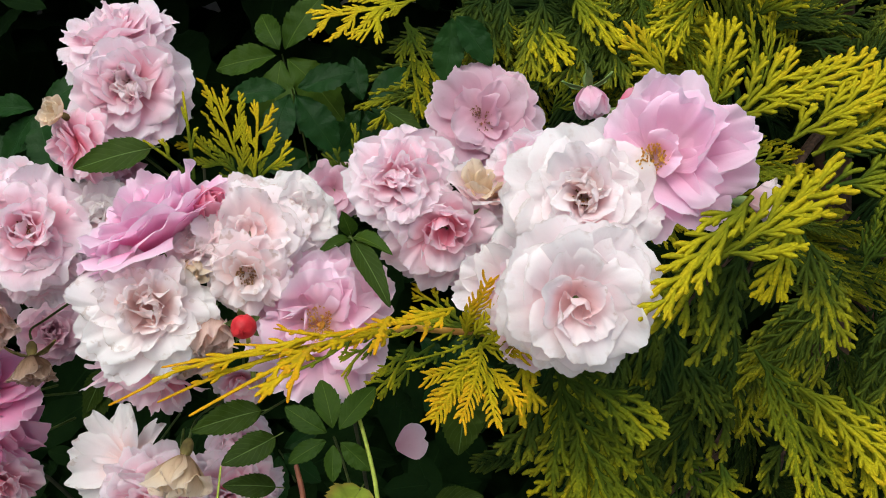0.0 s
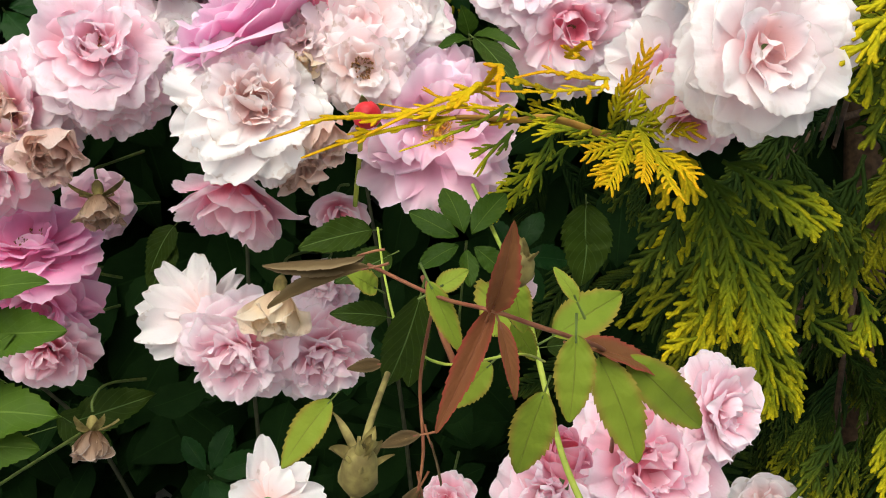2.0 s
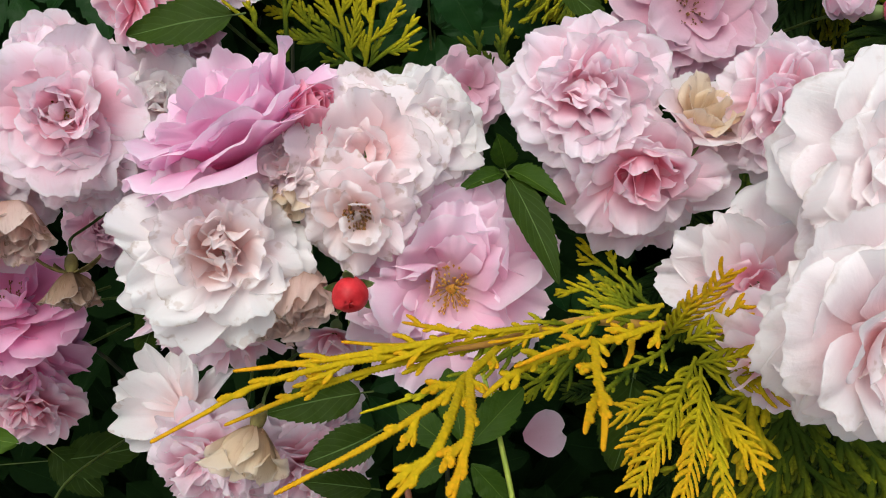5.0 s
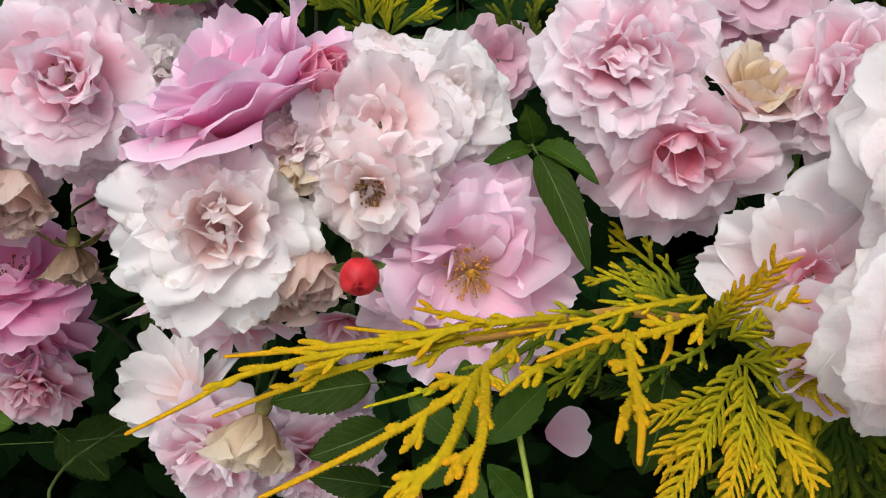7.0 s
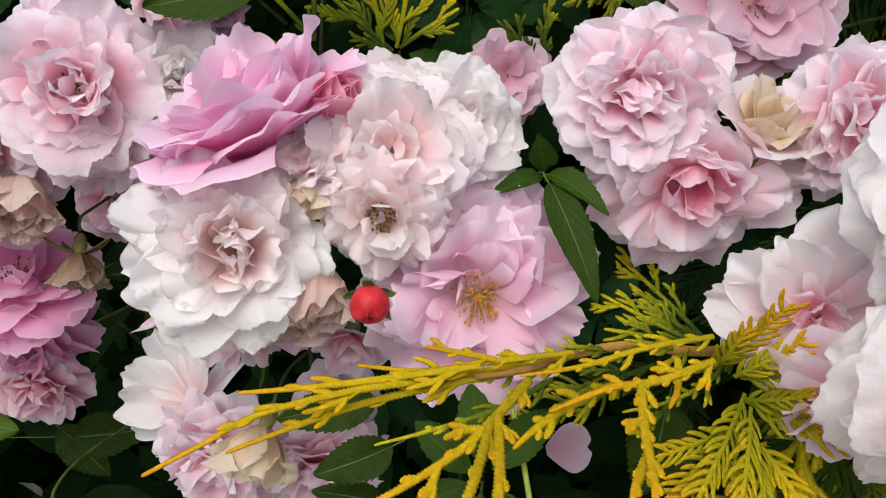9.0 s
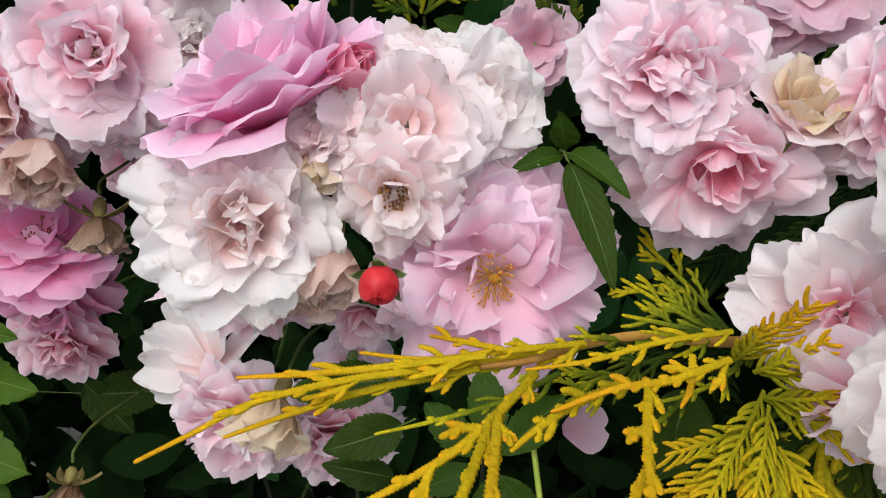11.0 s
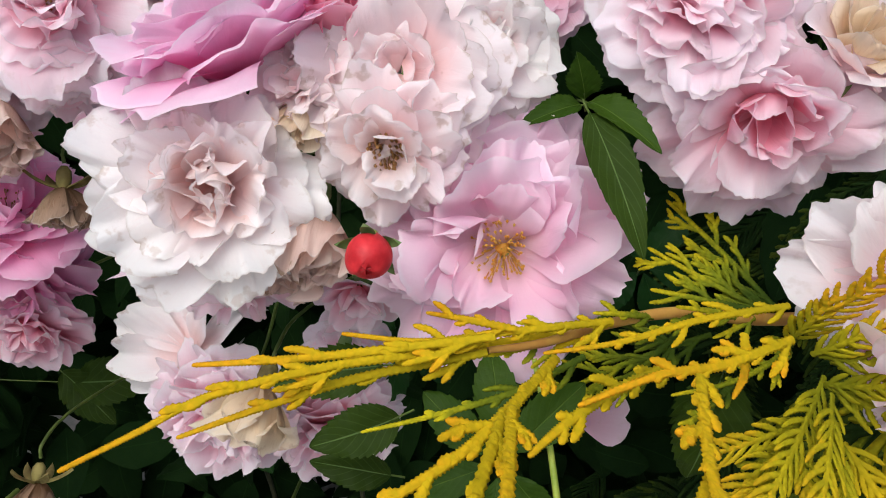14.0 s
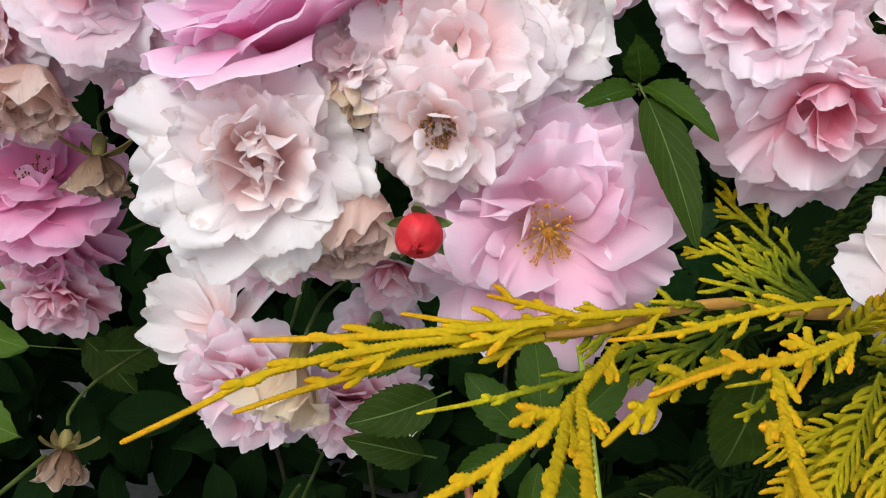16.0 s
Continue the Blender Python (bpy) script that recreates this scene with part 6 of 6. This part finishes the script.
leaf_single((-0.0713, 0.2500, 1.1721), (-0.9810, 0.0000, -0.1938), (0, -0.8, 0.6), 0.0119, 0.0030, "dead", 206, "curled dead brown rose leaflet", curl=1.4)
leaf_single((-0.0822, 0.2800, 1.1842), (-0.9965, 0.0000, -0.0841), (0, -0.8, 0.6), 0.0118, 0.0029, "dead", 207, "curled dead brown rose leaflet", curl=1.4)
creeper_leaf((-0.1030, 0.5450, 1.3992), (0, -0.95, 0.2), 145, 0.0560, "creeper_light", 208, "large five-fingered green creeper leaf", spread=(-15, 42, -112, 122, -178))
creeper_leaf((-0.2680, 0.5600, 1.3646), (-0.2, -0.9, 0.3), 160, 0.0475, "creeper", 209, "five-fingered dark green creeper leaf")
creeper_leaf((-0.0927, 0.5200, 1.3757), (0, -0.9, 0.4), 150, 0.0458, "creeper", 210, "five-fingered dark green creeper leaf", spread=(-70, -10, 50, 110))
creeper_leaf((-0.0503, 0.3680, 1.2107), (0, -0.85, 0.5), 10, 0.0263, "creeper_light", 211, "five-fingered light green creeper leaf with sharp veins", spread=(-130, -75, -25, 30, 120, 175))
leaf_single((-0.0440, 0.4050, 1.2971), (0.4639, -0.7344, -0.4955), (0.3, -1, 0.2), 0.0400, 0.0118, "rose", 212, "glossy green creeper leaflet between the blooms", arch=-0.3, tooth=0.06, name='creeper_leaflet')
leaf_single((-0.0444, 0.4120, 1.2982), (0.6686, -0.7411, 0.0617), (0, -0.6, 0.8), 0.0229, 0.0096, "creeper_light", 213, "glossy green creeper leaflet between the blooms", fold=0.6, arch=-0.5, name='creeper_leaflet')
leaf_single((-0.0458, 0.4120, 1.2990), (-0.2188, -0.5008, 0.8374), (0.5, -1, 0.3), 0.0140, 0.0070, "creeper_light", 214, "glossy green creeper leaflet between the blooms", curl=1.0, name='creeper_leaflet')
leaf_single((-0.0466, 0.4120, 1.2971), (-0.7030, -0.7054, -0.0905), (0, -0.7, 0.7), 0.0170, 0.0071, "creeper_light", 215, "glossy green creeper leaflet between the blooms", fold=0.6, arch=-0.4, name='creeper_leaflet')
creeper_leaf((-0.0999, 0.6600, 1.3320), (0, -0.9, 0.3), 140, 0.0611, "creeper", 216, "five-fingered dark green creeper leaf")
creeper_leaf((0.0053, 0.5000, 1.4200), (0, -0.95, 0.2), 170, 0.0389, "creeper", 217, "five-fingered dark green creeper leaf", spread=(-30, 10))
creeper_leaf((-0.3395, 0.6000, 1.3383), (0, -0.9, 0.3), 200, 0.0480, "creeper", 218, "five-fingered dark green creeper leaf")
creeper_leaf((-0.1119, 0.5000, 1.3200), (0.2, -0.8, 0.5), 40, 0.0251, "creeper_light", 219, "glossy green creeper leaf among conifer tips", spread=(-60, 60, 140))
creeper_leaf((-0.0543, 0.5800, 1.3677), (0, -0.9, 0.3), 100, 0.0441, "creeper", 220, "five-fingered dark green creeper leaf")
creeper_leaf((-0.2260, 0.6200, 1.0052), (0, -0.9, 0.4), 80, 0.0413, "creeper", 221, "five-fingered dark green creeper leaf")
creeper_leaf((-0.1175, 0.5700, 1.1243), (0, -0.9, 0.4), 180, 0.0373, "creeper", 222, "five-fingered dark green creeper leaf")
creeper_leaf((0.0028, 0.6200, 1.1660), (0, -0.9, 0.4), 90, 0.0400, "creeper", 223, "five-fingered dark green creeper leaf")


# red bud between the blooms
def red_bud(p):
    root = thing("red_bud", facing(p, (0.15, -0.9, -0.15)), "round red rosebud with thin green sepals", "rosebud")
    rng = np.random.RandomState(3)
    bud = None
    for k in range(6):
        u, v = np.meshgrid(np.linspace(-1, 1, 19), np.linspace(0, 1, 17))
        brim = np.clip(np.abs(u) ** 6 + v ** 8, 0, 1)
        turn = 2.4 * k + 0.35 * v + 1.25 * u * (1 - 0.1 * v)
        fall = 0.15 + v * (3.05 - 0.32 * (k < 3) - 0.16 * u * u * (k < 3))
        r = 0.0058 * (1.0 - 0.022 * k + 0.035 * u + 0.018 * np.sin(5 * u + 4 * v + k) + 0.03 * brim)
        verts = np.stack([r * np.sin(fall) * np.cos(turn), r * np.sin(fall) * np.sin(turn), -1.04 * r * np.cos(fall)], -1).reshape(-1, 3)
        petal = part("petal", mesh_from("petal", verts, grid_faces(19, 17), np.stack([(u + 1) / 2, v], -1).reshape(-1, 2)), HIP, root if bud is None else bud)
        bud = bud or petal
    for i in range(5):
        ob = part("sepal", sepal_mesh(rng, 0.0105, 0.0036, 4, 50, i * 1.257 + 0.5), SEPAL, bud)
        ob.matrix_local = pose(0, 0, -0.006)
    tube_part("stalk", [(0, 0, -0.0055), (0, -0.004, -0.015), (0.0, -0.05, -0.05)], [0.0014, 0.0011, 0.0013], STEM_GREEN, root, 8, 6)
    return root


red_bud((-0.0904, 0.3680, 1.2626))

# stems in front
climber = thing("green_shoot", pose(0, 0.38, 1.2), "smooth yellow-green rose shoot hanging below the blooms", "rose shoot")
inv = climber.matrix_world.inverted()
tube_part("stem", [tuple(inv @ Vector(q)) for q in [(-0.0466, 0.3850, 1.2334), (-0.0387, 0.3750, 1.2149), (-0.0294, 0.3500, 1.1918), (-0.0266, 0.3200, 1.1706), (-0.0211, 0.3000, 1.1426), (-0.0101, 0.2850, 1.1165), (0.0021, 0.2800, 1.0794)]], [0.0008, 0.0009, 0.001, 0.0011, 0.0012, 0.0013, 0.0013], STEM_GREEN, climber, 36, 8)
young = thing("young_shoot", pose(0, 0.3, 1.15), "reddish young rose shoot with thin tendril", "rose shoot")
inv = young.matrix_world.inverted()
for name, pts, rad, mat in (("stem", [(-0.0840, 0.2350, 1.2229), (-0.0673, 0.2200, 1.2175), (-0.0555, 0.2050, 1.2171), (-0.0457, 0.2100, 1.2126), (-0.0345, 0.2200, 1.2068), (-0.0190, 0.2500, 1.1946), (-0.0030, 0.3000, 1.1688), (0.0136, 0.3800, 1.0970)], [0.0005, 0.0005, 0.0005, 0.0006, 0.0006, 0.0007, 0.0008, 0.001], STEM_RED),
                            ("side_stem", [(-0.0674, 0.2220, 1.2180), (-0.0710, 0.2500, 1.1881), (-0.0704, 0.2500, 1.1681), (-0.0719, 0.2500, 1.1558)], [0.0005, 0.0005, 0.0005, 0.0004], STEM_RED),
                            ("tendril", [(-0.0841, 0.3000, 1.2247), (-0.0811, 0.2800, 1.2102), (-0.0761, 0.2700, 1.1953), (-0.0636, 0.2600, 1.1894), (-0.0440, 0.2500, 1.1948), (-0.0283, 0.3000, 1.1784)], [0.0004, 0.0004, 0.00045, 0.00045, 0.0004, 0.0004], STEM_GREEN),
                            ("old_stem", [(-0.0685, 0.3700, 1.1960), (-0.0641, 0.3600, 1.1868), (-0.0620, 0.3500, 1.1783), (-0.0554, 0.3500, 1.1612)], [0.0012, 0.0013, 0.0014, 0.0015], STEM_RED)):
    tube_part(name, [tuple(inv @ Vector(q)) for q in pts], rad, mat, young, 36, 7)


def dried_bud(p, size, seed, label):
    """A dried bud: a ribbed cup with curled papery sepals."""
    root = thing("dried_bud", facing(p, (0.15, -0.4, 0.9)), label, "rosebud", "dried buds")
    rng = np.random.RandomState(seed)
    line = np.array([(0, 0, -1.2), (0, 0, -0.8), (0, 0, -0.3), (0, 0, 0.2), (0, 0, 0.7), (0, 0, 1.1), (0, 0, 1.3)]) * size
    cup = part("cup", mesh_from("cup", *tube(line, np.array([0.25, 0.5, 0.8, 0.72, 0.66, 0.45, 0.05]) * size, 12, up=(1, 0, 0))), SEPAL_DRY, root)
    for i in range(20):
        ob = part("sepal", sepal_mesh(rng, size * rng.uniform(1.0, 2.4), size * rng.uniform(0.35, 0.75), rng.uniform(40, 85), rng.uniform(-45, 30), i * 0.7 + rng.uniform(-0.2, 0.2)), SEPAL_DRY, cup)
        ob.matrix_local = pose(0, 0, size * rng.uniform(-0.9, 0.4))
    return root


dried_bud((-0.0861, 0.2150, 1.1762), 0.0062, 8, "dried brown rosebud with papery curled sepals")
dried_bud((-0.0930, 0.2200, 1.1513), 0.0058, 9, "dried brown rosebud on a dead stem")
dried_bud((-0.0488, 0.2050, 1.2260), 0.0034, 12, "rust brown withered bud at the shoot's end")
dead = thing("dead_stem", pose(0, 0.22, 1.15), "dead tan rose stem bearing dried buds", "rose stem")
inv = dead.matrix_world.inverted()
tube_part("stem", [tuple(inv @ Vector(q)) for q in [(-0.0797, 0.2400, 1.1929), (-0.0842, 0.2200, 1.1842), (-0.0866, 0.2150, 1.1717), (-0.0906, 0.2170, 1.1601), (-0.0966, 0.2250, 1.1433), (-0.1043, 0.2500, 1.1099)]], [0.0008, 0.0009, 0.0011, 0.0012, 0.0014, 0.0016], SEPAL_DRY, dead, 24, 8)

# a single fallen petal caught on the leaves
rng = np.random.RandomState(77)
fallen = thing("fallen_petal", facing((-0.0171, 0.4500, 1.1769), (-0.1, -1, 0.3), 20), "single pale pink fallen petal, tinted mauve for shade among leaves", "petal")
# mauve in place of pale pink: shade put into the petal's colour
blade = part("blade", petal_mesh(rng, 0.019, 0.02, 4, -8, 0.05, 0.03, 0.0, notch=0.08), PETAL["mauve"], fallen)
blade.matrix_local = pose(-0.01, 0, 0)
